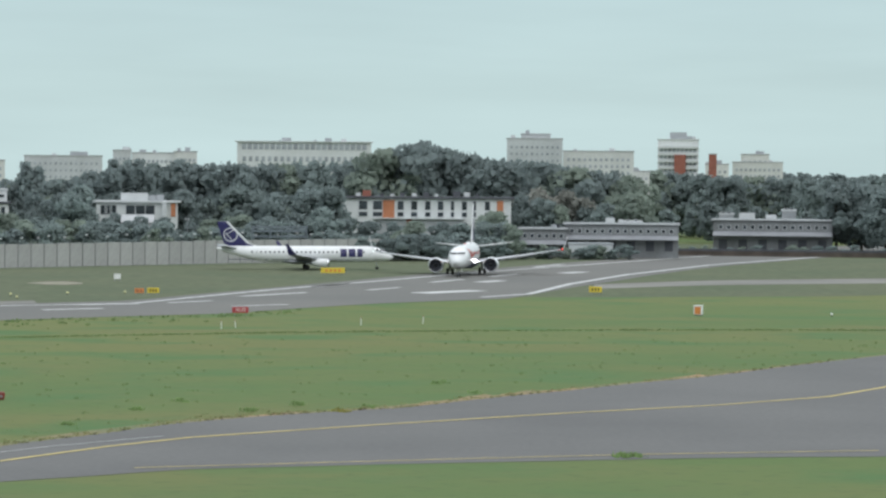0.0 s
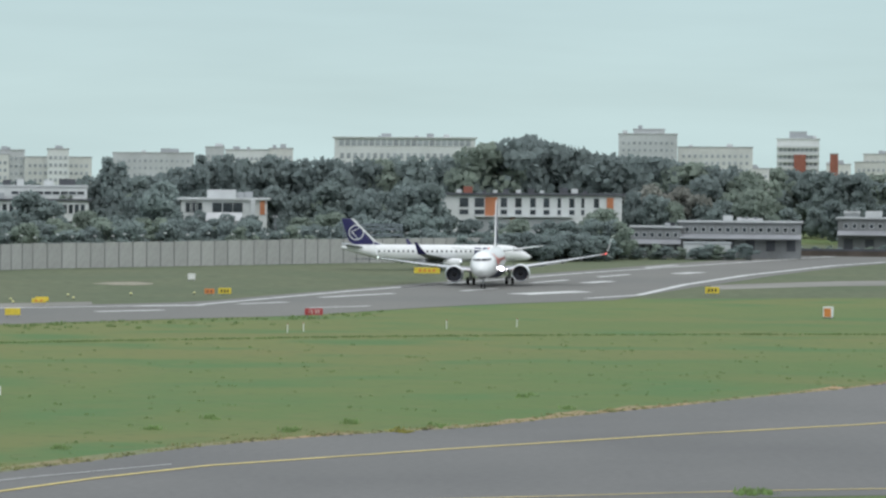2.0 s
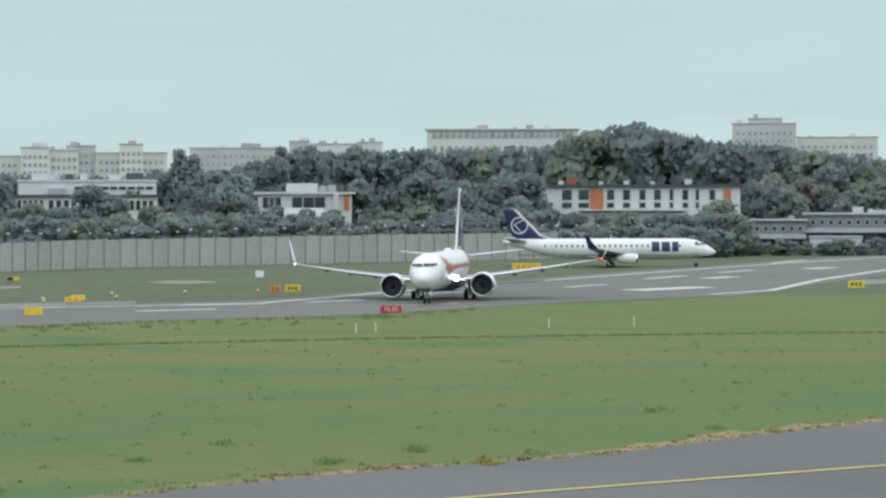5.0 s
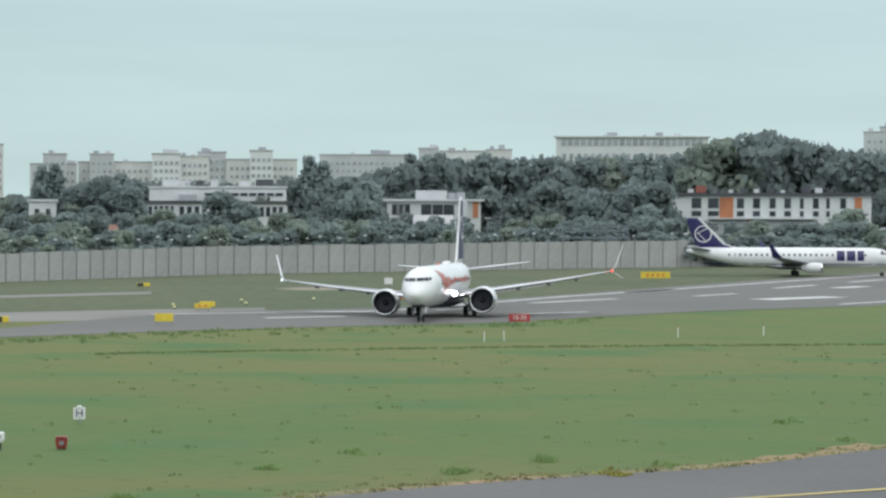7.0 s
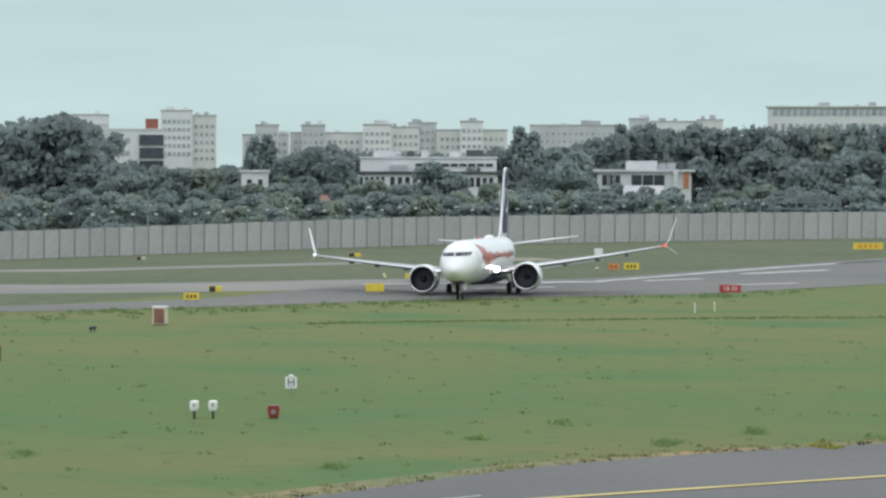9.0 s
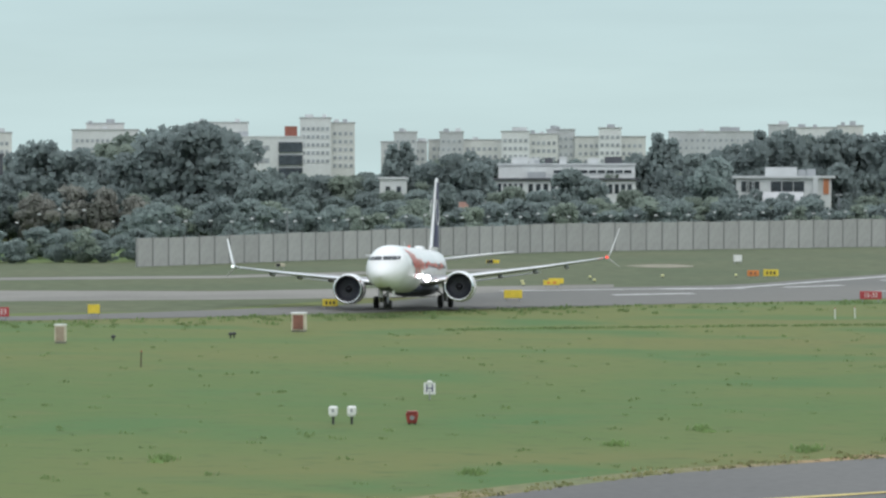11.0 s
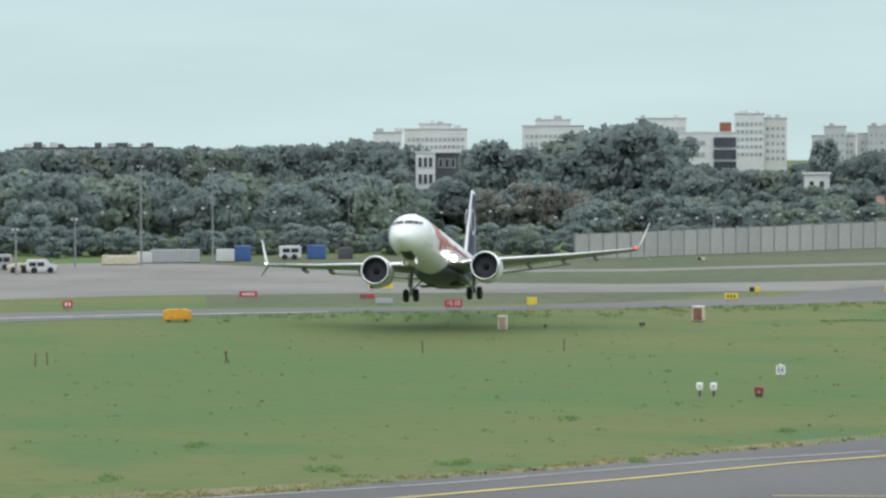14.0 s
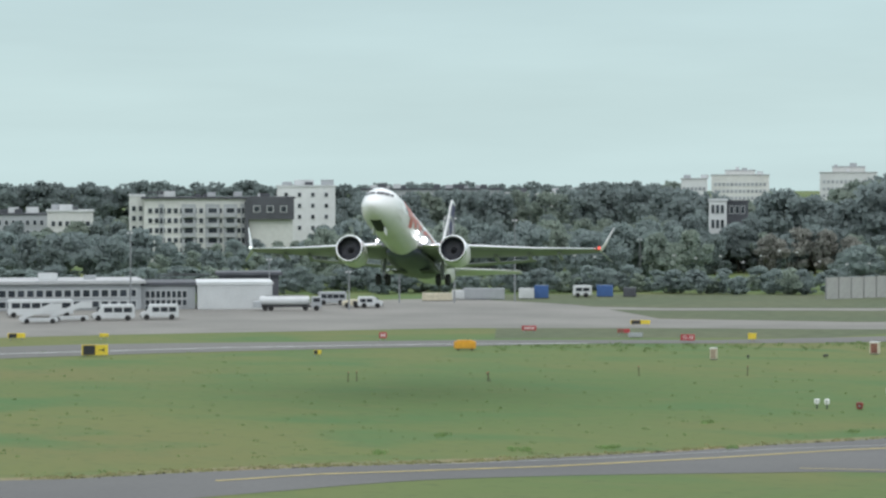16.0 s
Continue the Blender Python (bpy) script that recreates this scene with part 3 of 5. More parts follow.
# ---- concrete wall ----
WALL = material("cast_concrete_panel", (0.385, 0.39, 0.375), 0.9, 0, 0.1, 0.5, 0.2, random=0.07)
POST = material("concrete_post", (0.27, 0.275, 0.27), 0.9, 0, 0.1, 0.8, random=0.08)
WIRE = material("dark_galvanised_steel", (0.09, 0.095, 0.1), 0.6, 0.4, 0.1, 1)


def perimeter_wall():
    root = new("perimeter_wall")
    tagged(root, "tall grey concrete panel wall along the airfield", "wall")
    root["kind"] = "structure"
    corners = [spot(-1543, 362), spot(-1180, 392), spot(-784, 430), spot(-200, 466), spot(330, 505)]
    heights = [3.6, 3.9, 4.3, 4.5, 4.4]
    me_p = me_q = None
    for (a, b), (h0, h1) in zip(zip(corners, corners[1:]), zip(heights, heights[1:])):
        n = max(1, round((b - a).length / 2.9))
        along = (b - a) / n
        w = along.length
        yaw = math.degrees(math.atan2(along.y, along.x))
        for i in range(n):
            h = h0 + (h1 - h0) * (i + 0.5) / n
            m = pose(*(a + along * (i + 0.5)), 0, 0, yaw)
            if me_p is None:
                pb = part("panel", cube((0, 0, 0.5), (1, 0.14, 1)), WALL, root)
                qb = part("post", cube((0, -0.05, 0.5), (0.15, 0.26, 1)), POST, root)
                me_p, me_q = pb.data, qb.data
            else:
                pb = share("panel", me_p, root, m)
                qb = share("post", me_q, root, m)
            dz = random.uniform(-0.06, 0.06)
            pb.matrix_basis = m @ Matrix.Diagonal((w - 0.08, 1, h + dz, 1))
            qb.matrix_basis = pose(*(a + along * i), 0, 0, yaw) @ Matrix.Diagonal((1, 1, h + 0.12, 1))
    return root


perimeter_wall()

# ---- trees ----
BARK = material("grey_brown_bark", (0.09, 0.075, 0.06), 0.95, 0, 0.2, 1.0)
# distance haze put into the leaf colours: paler and bluer than real foliage
HAZED_LEAF = [material("leaf_%s" % n, c, 0.95, 0, 0.18, 0.1, second=s, fine=9, random=0.14, spec=0.03) for n, c, s in (
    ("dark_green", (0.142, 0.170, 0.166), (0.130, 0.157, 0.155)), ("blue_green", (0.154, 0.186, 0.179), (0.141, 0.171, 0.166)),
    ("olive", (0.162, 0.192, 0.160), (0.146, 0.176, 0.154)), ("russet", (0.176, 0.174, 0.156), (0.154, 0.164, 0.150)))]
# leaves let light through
for m in HAZED_LEAF:
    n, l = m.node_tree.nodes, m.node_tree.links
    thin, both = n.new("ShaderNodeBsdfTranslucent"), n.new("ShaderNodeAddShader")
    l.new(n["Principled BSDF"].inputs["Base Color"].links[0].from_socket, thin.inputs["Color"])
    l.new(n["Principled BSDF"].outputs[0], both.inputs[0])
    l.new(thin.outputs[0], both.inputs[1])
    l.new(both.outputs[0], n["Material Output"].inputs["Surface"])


SOFT = {}


def soften(me, normals):
    """Shades a cloud of leaf clumps as soft rounded masses."""
    me.polygons.foreach_set("use_smooth", np.ones(len(me.polygons), dtype=bool))
    me.normals_split_custom_set_from_vertices(normals.tolist())


def tree_model(kind, leaf, seed):
    """A tree 10 m high: tapered trunk, limbs and a crown of many small leaf clumps."""
    rng = random.Random(seed)
    root = new("tree")
    bm = tube((0, 0, 0), (rng.uniform(-0.2, 0.2), 0, 4.5), 0.22, 0.14, 7)
    tube((0, 0, 4.4), (0, 0, 8.2), 0.14, 0.04, 6, bm)
    lobes = []
    if kind == "poplar":
        for i in range(15):
            z = 1.4 + i * 0.55
            r = 1.15 * math.sin(math.pi * min(1, (i + 2) / 18)) + 0.15
            lobes.append((Vector((rng.uniform(-0.3, 0.3), rng.uniform(-0.3, 0.3), z)), r, 0.9))
    else:
        spread, base = {"round": (3.3, 1.6), "broad": (4.6, 1.3), "bush": (4.4, 0.4)}[kind]
        for i in range(17):
            a, q = rng.uniform(0, 6.28), rng.random() ** 0.6
            z = rng.uniform(base, 8.7)
            k = math.sin(math.pi * min(1.0, max(0.12, (z - base + 1.2) / (10.6 - base))))
            c = Vector((math.cos(a) * spread * q * k, math.sin(a) * spread * q * k, z))
            lobes.append((c, rng.uniform(0.9, 1.7), rng.uniform(0.65, 0.9)))
        lobes.append((Vector((0, 0, 8.6)), 1.4, 0.8))
        lobes.append((Vector((0.4, 0, 5.6)), 2.2, 0.9))
    for c, r, f in lobes[::3]:
        tube((0, 0, min(c.z * 0.7, 6.5)), c, 0.07, 0.025, 5, bm)
    part("trunk", bm, BARK, root)
    verts, faces, out = [], [], []
    heart = Vector((0, 0, 5.0))
    for c, r, f in lobes:
        for _ in range(int(84 * r * r) + 26):
            d = Vector((rng.gauss(0, 1), rng.gauss(0, 1), rng.gauss(0, 1))).normalized()
            p = c + Vector((d.x * r, d.y * r, d.z * r * f)) * rng.uniform(0.6, 1.08)
            if p.z < 0.25:
                continue
            s = rng.uniform(0.15, 0.40)
            turn = Euler((rng.uniform(0, 6.3), rng.uniform(0, 6.3), rng.uniform(0, 6.3))).to_matrix()
            i = len(verts)
            # a small folded clump of two blades; the leaves in it face all ways round its outer side
            n = (d * 0.3 + (p - heart).normalized() * 0.6 + Vector((0, 0, 0.12)) + Vector((rng.gauss(0, 0.25), rng.gauss(0, 0.25), rng.gauss(0, 0.25)))).normalized()
            blade = [turn @ Vector(v) * s for v in ((-1, -0.3, 0), (0.1, -0.9, 0.25), (1, 0.2, 0.35), (-0.2, 0.8, 0))]
            if (blade[1] - blade[0]).cross(blade[2] - blade[0]).dot(n) < 0:
                blade = [blade[0], blade[3], blade[2], blade[1]]
            verts += [p + v for v in blade]
            faces += [(i, i + 1, i + 2), (i, i + 2, i + 3)]
            out += [n] * 4
    me = bpy.data.meshes.new("crown")
    me.from_pydata(verts, [], faces)
    soften(me, np.array([tuple(n) for n in out]))
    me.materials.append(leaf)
    crown = new("crown", me)
    crown.parent = root
    SOFT[me.name] = np.array([tuple(n) for n in out])
    return root


WORDS = {"poplar": "slender dark poplar behind the wall", "round": "round-crowned leafy tree in the wood behind the airfield",
         "broad": "broad dense leafy tree in the wood behind the airfield", "bush": "low leafy bush by the airfield edge"}
MODELS = {}
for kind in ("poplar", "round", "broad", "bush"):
    for li, leaf in enumerate(HAZED_LEAF):
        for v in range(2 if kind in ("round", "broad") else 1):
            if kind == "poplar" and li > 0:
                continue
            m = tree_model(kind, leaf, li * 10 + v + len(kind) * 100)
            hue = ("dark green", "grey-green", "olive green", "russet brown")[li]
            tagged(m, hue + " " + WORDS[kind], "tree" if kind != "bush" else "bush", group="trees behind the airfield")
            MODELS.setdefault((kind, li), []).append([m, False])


def plant(kind, leaf, bearing, far, top, wide=1.0):
    """Plants a tree of a given height."""
    pick = random.choice(MODELS[(kind, leaf)])
    top, far = 11.8 + (top - 11.8) * nearer(bearing, far) / far, nearer(bearing, far)
    s = top / 10.0
    m = Matrix.Translation(spot(bearing, far)) @ Matrix.Rotation(random.uniform(0, 6.28), 4, "Z") @ Matrix.Diagonal((s * wide, s * wide, s, 1))
    if not pick[1]:
        pick[0].matrix_basis = m
        pick[1] = True
        return pick[0]
    ob = copy_thing(pick[0], Matrix.Identity(4))
    ob.matrix_basis = m
    return ob


def nearer(bearing, far):
    """The belt behind the wall is shallower than it looks: depth beyond 480 m drawn in."""
    return 480 + (far - 480) * 0.36 if far > 480 and -1960 < bearing < 620 else far


def height_for(rise, far):
    """Height of a top that stands this far above the level line (drop -150), at a distance."""
    return 11.8 + rise * far / 5000


dice = np.random.default_rng(5)


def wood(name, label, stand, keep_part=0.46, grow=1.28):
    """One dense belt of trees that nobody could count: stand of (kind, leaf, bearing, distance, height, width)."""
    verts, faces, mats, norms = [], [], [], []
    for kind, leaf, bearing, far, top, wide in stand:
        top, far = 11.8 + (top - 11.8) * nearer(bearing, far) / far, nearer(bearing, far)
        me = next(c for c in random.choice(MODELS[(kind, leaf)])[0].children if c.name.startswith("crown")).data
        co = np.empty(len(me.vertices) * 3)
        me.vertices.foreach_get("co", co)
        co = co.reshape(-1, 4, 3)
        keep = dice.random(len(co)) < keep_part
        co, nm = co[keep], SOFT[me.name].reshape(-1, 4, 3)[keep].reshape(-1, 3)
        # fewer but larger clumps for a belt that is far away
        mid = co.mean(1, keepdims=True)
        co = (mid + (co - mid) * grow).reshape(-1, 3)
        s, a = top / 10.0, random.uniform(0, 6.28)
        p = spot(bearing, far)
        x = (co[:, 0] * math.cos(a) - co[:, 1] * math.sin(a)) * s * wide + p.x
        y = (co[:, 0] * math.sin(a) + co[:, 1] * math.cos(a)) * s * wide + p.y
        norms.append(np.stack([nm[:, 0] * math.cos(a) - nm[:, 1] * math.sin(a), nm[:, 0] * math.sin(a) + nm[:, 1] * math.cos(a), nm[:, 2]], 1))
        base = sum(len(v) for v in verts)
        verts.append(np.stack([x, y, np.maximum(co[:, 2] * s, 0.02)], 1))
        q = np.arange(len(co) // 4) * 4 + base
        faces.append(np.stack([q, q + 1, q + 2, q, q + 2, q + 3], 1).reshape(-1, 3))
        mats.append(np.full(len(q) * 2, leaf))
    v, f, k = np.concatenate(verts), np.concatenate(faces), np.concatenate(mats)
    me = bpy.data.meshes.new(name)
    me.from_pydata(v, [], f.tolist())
    for leaf in HAZED_LEAF:
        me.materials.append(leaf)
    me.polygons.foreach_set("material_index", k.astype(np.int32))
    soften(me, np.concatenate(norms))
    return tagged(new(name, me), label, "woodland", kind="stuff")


# skyline of the wood: (bearing, rise of the tops over the level line)
SKYLINE = [(-3900, 5), (-3400, -5), (-3120, -14), (-2900, -5), (-2720, 12), (-2600, 37), (-2400, 41), (-2200, 40), (-2050, 48), (-1960, 58), (-1880, 58), (-1830, 25), (-1700, 55), (-1620, 20), (-1560, 82), (-1400, 98), (-1365, 70), (-1340, 12),
           (-1240, 2), (-1100, 0), (-960, 45), (-900, 30), (-720, 25), (-630, 50), (-540, 40), (-440, 70), (-200, 80), (60, 84), (110, 116), (180, 121), (260, 108), (330, 88), (500, 76), (700, 48), (1000, 40), (1100, 46), (1300, 40), (1700, 40)]


def skyline(b):
    for p, q in zip(SKYLINE, SKYLINE[1:]):
        if p[0] <= b <= q[0]:
            return p[1] + (q[1] - p[1]) * (b - p[0]) / (q[0] - p[0])
    return 40


# gaps in which houses stand: no tall planting in front of them (bearings)
HOUSES = [(10, 310), (-480, -322), (-935, -830), (-690, -664), (-1110, -1070), (-1856, -1822), (-3090, -2740)]


def open_view(b):
    return any(p - 12 < b < q + 12 for p, q in HOUSES)


rng = random.Random(3)
stand = []
b = -3900
while b < 1700:
    far = rng.uniform(690, 760)
    stand.append((rng.choice(("round", "broad", "broad")), rng.choice((0, 0, 1, 0, 2)), b, far, max(6, height_for(skyline(b) * rng.uniform(0.93, 1.0), far)), rng.uniform(0.9, 1.25)))
    b += rng.uniform(26, 44)
b = -3900
while b < 1700:
    far = rng.uniform(650, 680) if b > -1900 else rng.uniform(560, 600)
    top = rng.uniform(-10, 25) if b < 620 else rng.uniform(-35, -5)
    if b < -1900:
        top -= 25
    if not open_view(b):
        stand.append((rng.choice(("round", "broad")), rng.choice((0, 1, 1, 2)), b, far, height_for(min(top, skyline(b)), far), rng.uniform(0.9, 1.3)))
    b += rng.uniform(35, 60)
wood("wood", "dense mixed dark green wood behind the airfield", stand)
stand = []
b = -4200
while b < 1800:
    if b < -1950 or b > 450 or -1960 < b < -980:
        far = rng.uniform(1180, 1300)
        tall = rng.uniform(17, 20.5) if b < -1950 or b > 450 else rng.uniform(11, 13)
        stand.append(("broad", rng.choice((0, 0, 1)), b, far, tall, rng.uniform(1.2, 1.7)))
    b += rng.uniform(26, 40)
wood("far_wood", "distant grey-green belt of woodland on the horizon", stand)
b = -3900
while b < 380:
    far = rng.uniform(530, 575) if b > -1500 else rng.uniform(470, 530)
    top = (rng.uniform(-42, -31) if b > 0 else rng.uniform(-34, -18)) if open_view(b) else rng.uniform(-45, -5)
    if b < -1900:
        top -= 20
    plant(rng.choice(("bush", "round", "broad")), rng.choice((0, 1, 2, 1)), b, far, height_for(top, far), rng.uniform(0.95, 1.4))
    b += rng.uniform(38, 62)
# belt between the apron and the apartment houses, and scrub before the sheds
stand = []
b = -3900
while b < -1880:
    far = rng.uniform(415, 470)
    lo, hi = (9.5, 11.0) if b < -3090 else (5.0, 6.6) if b < -2740 else (10.5, 13.5) if b < -2450 else (9.5, 12.5)
    stand.append((rng.choice(("bush", "broad", "round", "bush")), rng.choice((0, 0, 1, 2, 1)), b, far, rng.uniform(lo, hi), rng.uniform(0.9, 1.3)))
    b += rng.uniform(22, 36)
b = -3900
while b < -1560:
    stand.append(("bush", rng.choice((0, 1, 2, 1)), b, rng.uniform(378, 405) if b < -2480 or b > -1950 else rng.uniform(385, 405), rng.uniform(2.6, 5.0), rng.uniform(1.2, 1.8)))
    b += rng.uniform(16, 26)
b = 360
while b < 1750:
    stand.append(("bush", rng.choice((0, 1, 2, 1)), b, rng.uniform(546, 556), rng.uniform(1.3, 2.6), rng.uniform(1.4, 2.2)))
    b += rng.uniform(16, 34)
wood("scrub_belt", "dense grey-green belt of trees and scrub by the apron", stand, 0.55, 1.2)
stand = []
b = -1560
while b < 345:
    far = rng.uniform(440, 478) if b < -900 else rng.uniform(486, 520)
    if -190 < b < -40:
        far += 20
    hi = 5.6 if b > 0 else 8.2
    stand.append((rng.choice(("bush", "bush", "broad")), rng.choice((0, 0, 1, 1, 2)), b, far, rng.uniform(4.6, hi), rng.uniform(1.1, 1.6)))
    b += rng.uniform(15, 25)
wood("shrub_belt", "dark green belt of shrubs and young trees behind the wall", stand, 0.6, 1.2)
# dense low shrubs right behind the wall and along the open edge
b = -1540
while b < 330:
    far = 366 + (b + 1543) * 0.0745 + rng.uniform(16, 26)
    if not -190 < b < -40:
        plant("bush", rng.choice((0, 1, 2, 1, 0)), b, far, rng.uniform(2.6, 4.6), rng.uniform(1.3, 1.9))
    b += rng.uniform(28, 44)
# marked single trees: poplars, the big dark ones and the russet group
for b, rise, far in ((-619, 80, 700), (-600, 70, 702), (-440, 84, 745), (-412, 82, 745), (-396, 86, 745), (-315, 86, 745), (-297, 78, 745), (-1065, 64, 690), (-1085, 42, 690), (-1090, 60, 690)):
    plant("poplar", 0, b, far, height_for(rise, far), 0.9)
for b, rise, far, leaf, kind in ((-1500, 78, 600, 0, "broad"), (-1440, 92, 590, 0, "broad"), (-1390, 60, 585, 0, "broad"), (-1560, 40, 600, 0, "round"), (-1700, 62, 620, 0, "broad"), (-1640, 50, 620, 0, "round"),
                                 (-1600, -20, 500, 3, "broad"), (-1660, -15, 505, 3, "broad"), (-1720, -30, 500, 3, "round"), (-1545, -35, 498, 3, "round"), (-1960, 55, 610, 0, "broad"), (-1920, 45, 600, 0, "round"),
                                 (-985, 40, 600, 0, "broad"), (-950, 25, 590, 0, "round"), (-780, 10, 560, 1, "broad"), (-560, 15, 600, 0, "broad"), (-520, 30, 590, 1, "broad"), (-200, 30, 600, 1, "broad"), (-120, 20, 590, 0, "round"), (-60, 28, 600, 0, "broad"), (0, 30, 590, 1, "round"),
                                 (330, -15, 575, 2, "broad"), (360, -40, 540, 2, "broad"), (420, 30, 690, 3, "broad"), (480, 25, 690, 3, "broad"), (1020, 35, 600, 0, "broad"), (1070, 40, 600, 0, "broad"), (1120, 30, 590, 0, "round"),
                                 (-1800, -8, 535, 0, "broad"), (-1765, 5, 540, 0, "broad"), (-1895, 10, 540, 0, "broad"), (-1840, -48, 500, 1, "bush"), (-1870, -40, 505, 1, "round"), (-2650, -20, 430, 2, "broad"), (-2600, -45, 400, 1, "broad"), (-2560, -10, 450, 1, "broad"), (-2700, -10, 460, 0, "round"), (-2480, 5, 480, 0, "broad"), (-2380, 10, 480, 0, "broad")):
    plant(kind, leaf, b, far, height_for(rise, far), 1.15)
for group in MODELS.values():
    for m, used in group:
        if not used:
            for o in (*m.children_recursive, m):
                bpy.data.objects.remove(o)

# ---- buildings ----
PALE = material("pale_render", (0.66, 0.68, 0.68), 0.85, 0, 0.06, 0.08, random=0.05)
CREAM = material("cream_render", (0.62, 0.63, 0.61), 0.85, 0, 0.07, 0.08, random=0.06)
GREYR = material("grey_render", (0.39, 0.41, 0.43), 0.85, 0, 0.07, 0.08, random=0.06)
# grey render for far walls, paled by distance haze put into the colour
HAZED_GREY = material("hazed_grey_render", (0.53, 0.55, 0.56), 0.85, 0, 0.08, 0.08, random=0.08)
SLATE = material("dark_roofing", (0.085, 0.09, 0.105), 0.7, 0, 0.12, 0.3)
BRICKY = material("red_brown_cladding", (0.30, 0.11, 0.08), 0.8, 0, 0.1, 0.4)
ORANGE = material("orange_cladding", (0.50, 0.20, 0.10), 0.8, 0, 0.08, 0.4)
TAN = material("tan_render", (0.36, 0.29, 0.22), 0.85, 0, 0.1, 0.3)
PANE = material("window_glass", (0.05, 0.06, 0.075), 0.1, 0, 0.2, 0.6, random=0.35)
SHEET = material("white_sheet_metal", (0.6, 0.62, 0.63), 0.5, 0.1, 0.06, 0.3)
# far window glass, paled by distance haze put into the colour
HAZED_PANE = material("hazed_window_glass", (0.40, 0.43, 0.46), 0.25, 0, 0.15, 0.6, random=0.2)
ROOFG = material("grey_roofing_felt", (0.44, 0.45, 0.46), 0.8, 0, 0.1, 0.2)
_win = {}


def window_mesh(w, h, pane=None):
    """A window: a frame with a recessed dark pane and a bar."""
    pane = pane or PANE
    key = (round(w, 2), round(h, 2), pane.name)
    if key not in _win:
        f = min(0.14, w * 0.1)
        # frame with a sunk pane, one closed piece
        outer = [Vector((sx * w / 2, y, sz * h / 2)) for y in (0.1, -0.1) for sx, sz in ((-1, -1), (1, -1), (1, 1), (-1, 1))]
        inner = [Vector((sx * (w / 2 - f), y, sz * (h / 2 - f))) for y in (-0.1, 0.03) for sx, sz in ((-1, -1), (1, -1), (1, 1), (-1, 1))]
        bm = loft([outer[:4], outer[4:], inner[:4], inner[4:]])
        me = bpy.data.meshes.new("window")
        bmesh.ops.recalc_face_normals(bm, faces=bm.faces)
        bm.faces.ensure_lookup_table()
        for fc in bm.faces:
            fc.material_index = 1
        bm.faces[-1].material_index = 0
        bm.to_mesh(me)
        bm.free()
        me.materials.append(pane)
        me.materials.append(SHEET)
        _win[key] = me
    return _win[key]


def building(name, label, b0, b1, top, far, mat, depth=14, roof=SLATE, over=0.4, rows=(), roof_kind="flat", category="building", extras=0, turn=0.0, foot=0.0):
    """A building that faces the airfield between two bearings. rows: (z of the middle, height, width, how many, from, to) of each row of windows, along the front from 0 to 1."""
    root = new(name)
    tagged(root, label, category)
    w = (b1 - b0) / 5000 * far
    near = nearer((b0 + b1) / 2, far)
    k = near / far
    mid = spot((b0 + b1) / 2, near, foot + 11.9 * (1 - k))
    root.matrix_basis = pose(*mid, 0, 0, -math.degrees((b0 + b1) / 10000) + turn) @ Matrix.Diagonal((k, k, k, 1))
    deep = 11.9 * (1 - k) / k
    h = top - foot
    # past 840 m, haze is put into paler roofs, walls, panes and roof boxes
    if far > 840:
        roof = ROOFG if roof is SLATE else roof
        mat = HAZED_GREY if mat is GREYR else mat
    part("wall", cube((0, depth / 2, (h - 0.2 - deep) / 2), (w, depth, h - 0.2 + deep)), mat, root)
    if roof_kind == "flat":
        part("roof", cube((0, depth / 2, h), (w + 2 * over, depth + 2 * over, 0.5), bevel=0.05), roof, root, "flat roof with a parapet edge")
    else:
        r = h + min(3.0, w * 0.18)
        part("roof", loft([[Vector((x, -over, h)), Vector((x, depth + over, h)), Vector((x, depth / 2, r))] for x in (-w / 2 - over, w / 2 + over)]), roof, root, "pitched roof")
    for z, wh, ww, n, lo, hi in rows:
        me = window_mesh(ww, wh, HAZED_PANE if far > 840 else PANE)
        for i in range(n):
            x = -w / 2 + w * (lo + (hi - lo) * (i + 0.5) / n)
            share("window", me, root, pose(x, -0.05, z - foot))
    rng = random.Random(len(label) + int(abs(b0)))
    for i in range(extras):
        x = rng.uniform(-0.42, 0.42) * w
        s = rng.uniform(0.8, 2.2)
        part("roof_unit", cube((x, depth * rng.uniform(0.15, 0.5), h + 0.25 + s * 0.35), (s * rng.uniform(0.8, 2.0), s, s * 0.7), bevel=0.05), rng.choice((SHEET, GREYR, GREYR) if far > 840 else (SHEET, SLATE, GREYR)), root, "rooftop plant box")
    return root


def storeys(z0, step, n, h, w, count, lo=0.04, hi=0.96):
    return [(z0 + step * i, h, w, count, lo, hi) for i in range(n)]


# far blocks on the skyline
building("office_block", "long white two-tier office block behind the wood", -186, 82, 33.2, 1000, PALE, 18, SHEET, 0.8, [(31.2, 2.6, 2.0, 22, 0.03, 0.97), (26.2, 2.2, 1.6, 20, 0.03, 0.97), (22, 2.2, 1.6, 20, 0.03, 0.97)], extras=7)
building("apartment_slab", "long grey panel apartment slab on the skyline", -604, -451, 27.4, 1050, GREYR, 14, SLATE, 0.2, storeys(13, 2.8, 5, 1.4, 1.2, 14), extras=3)
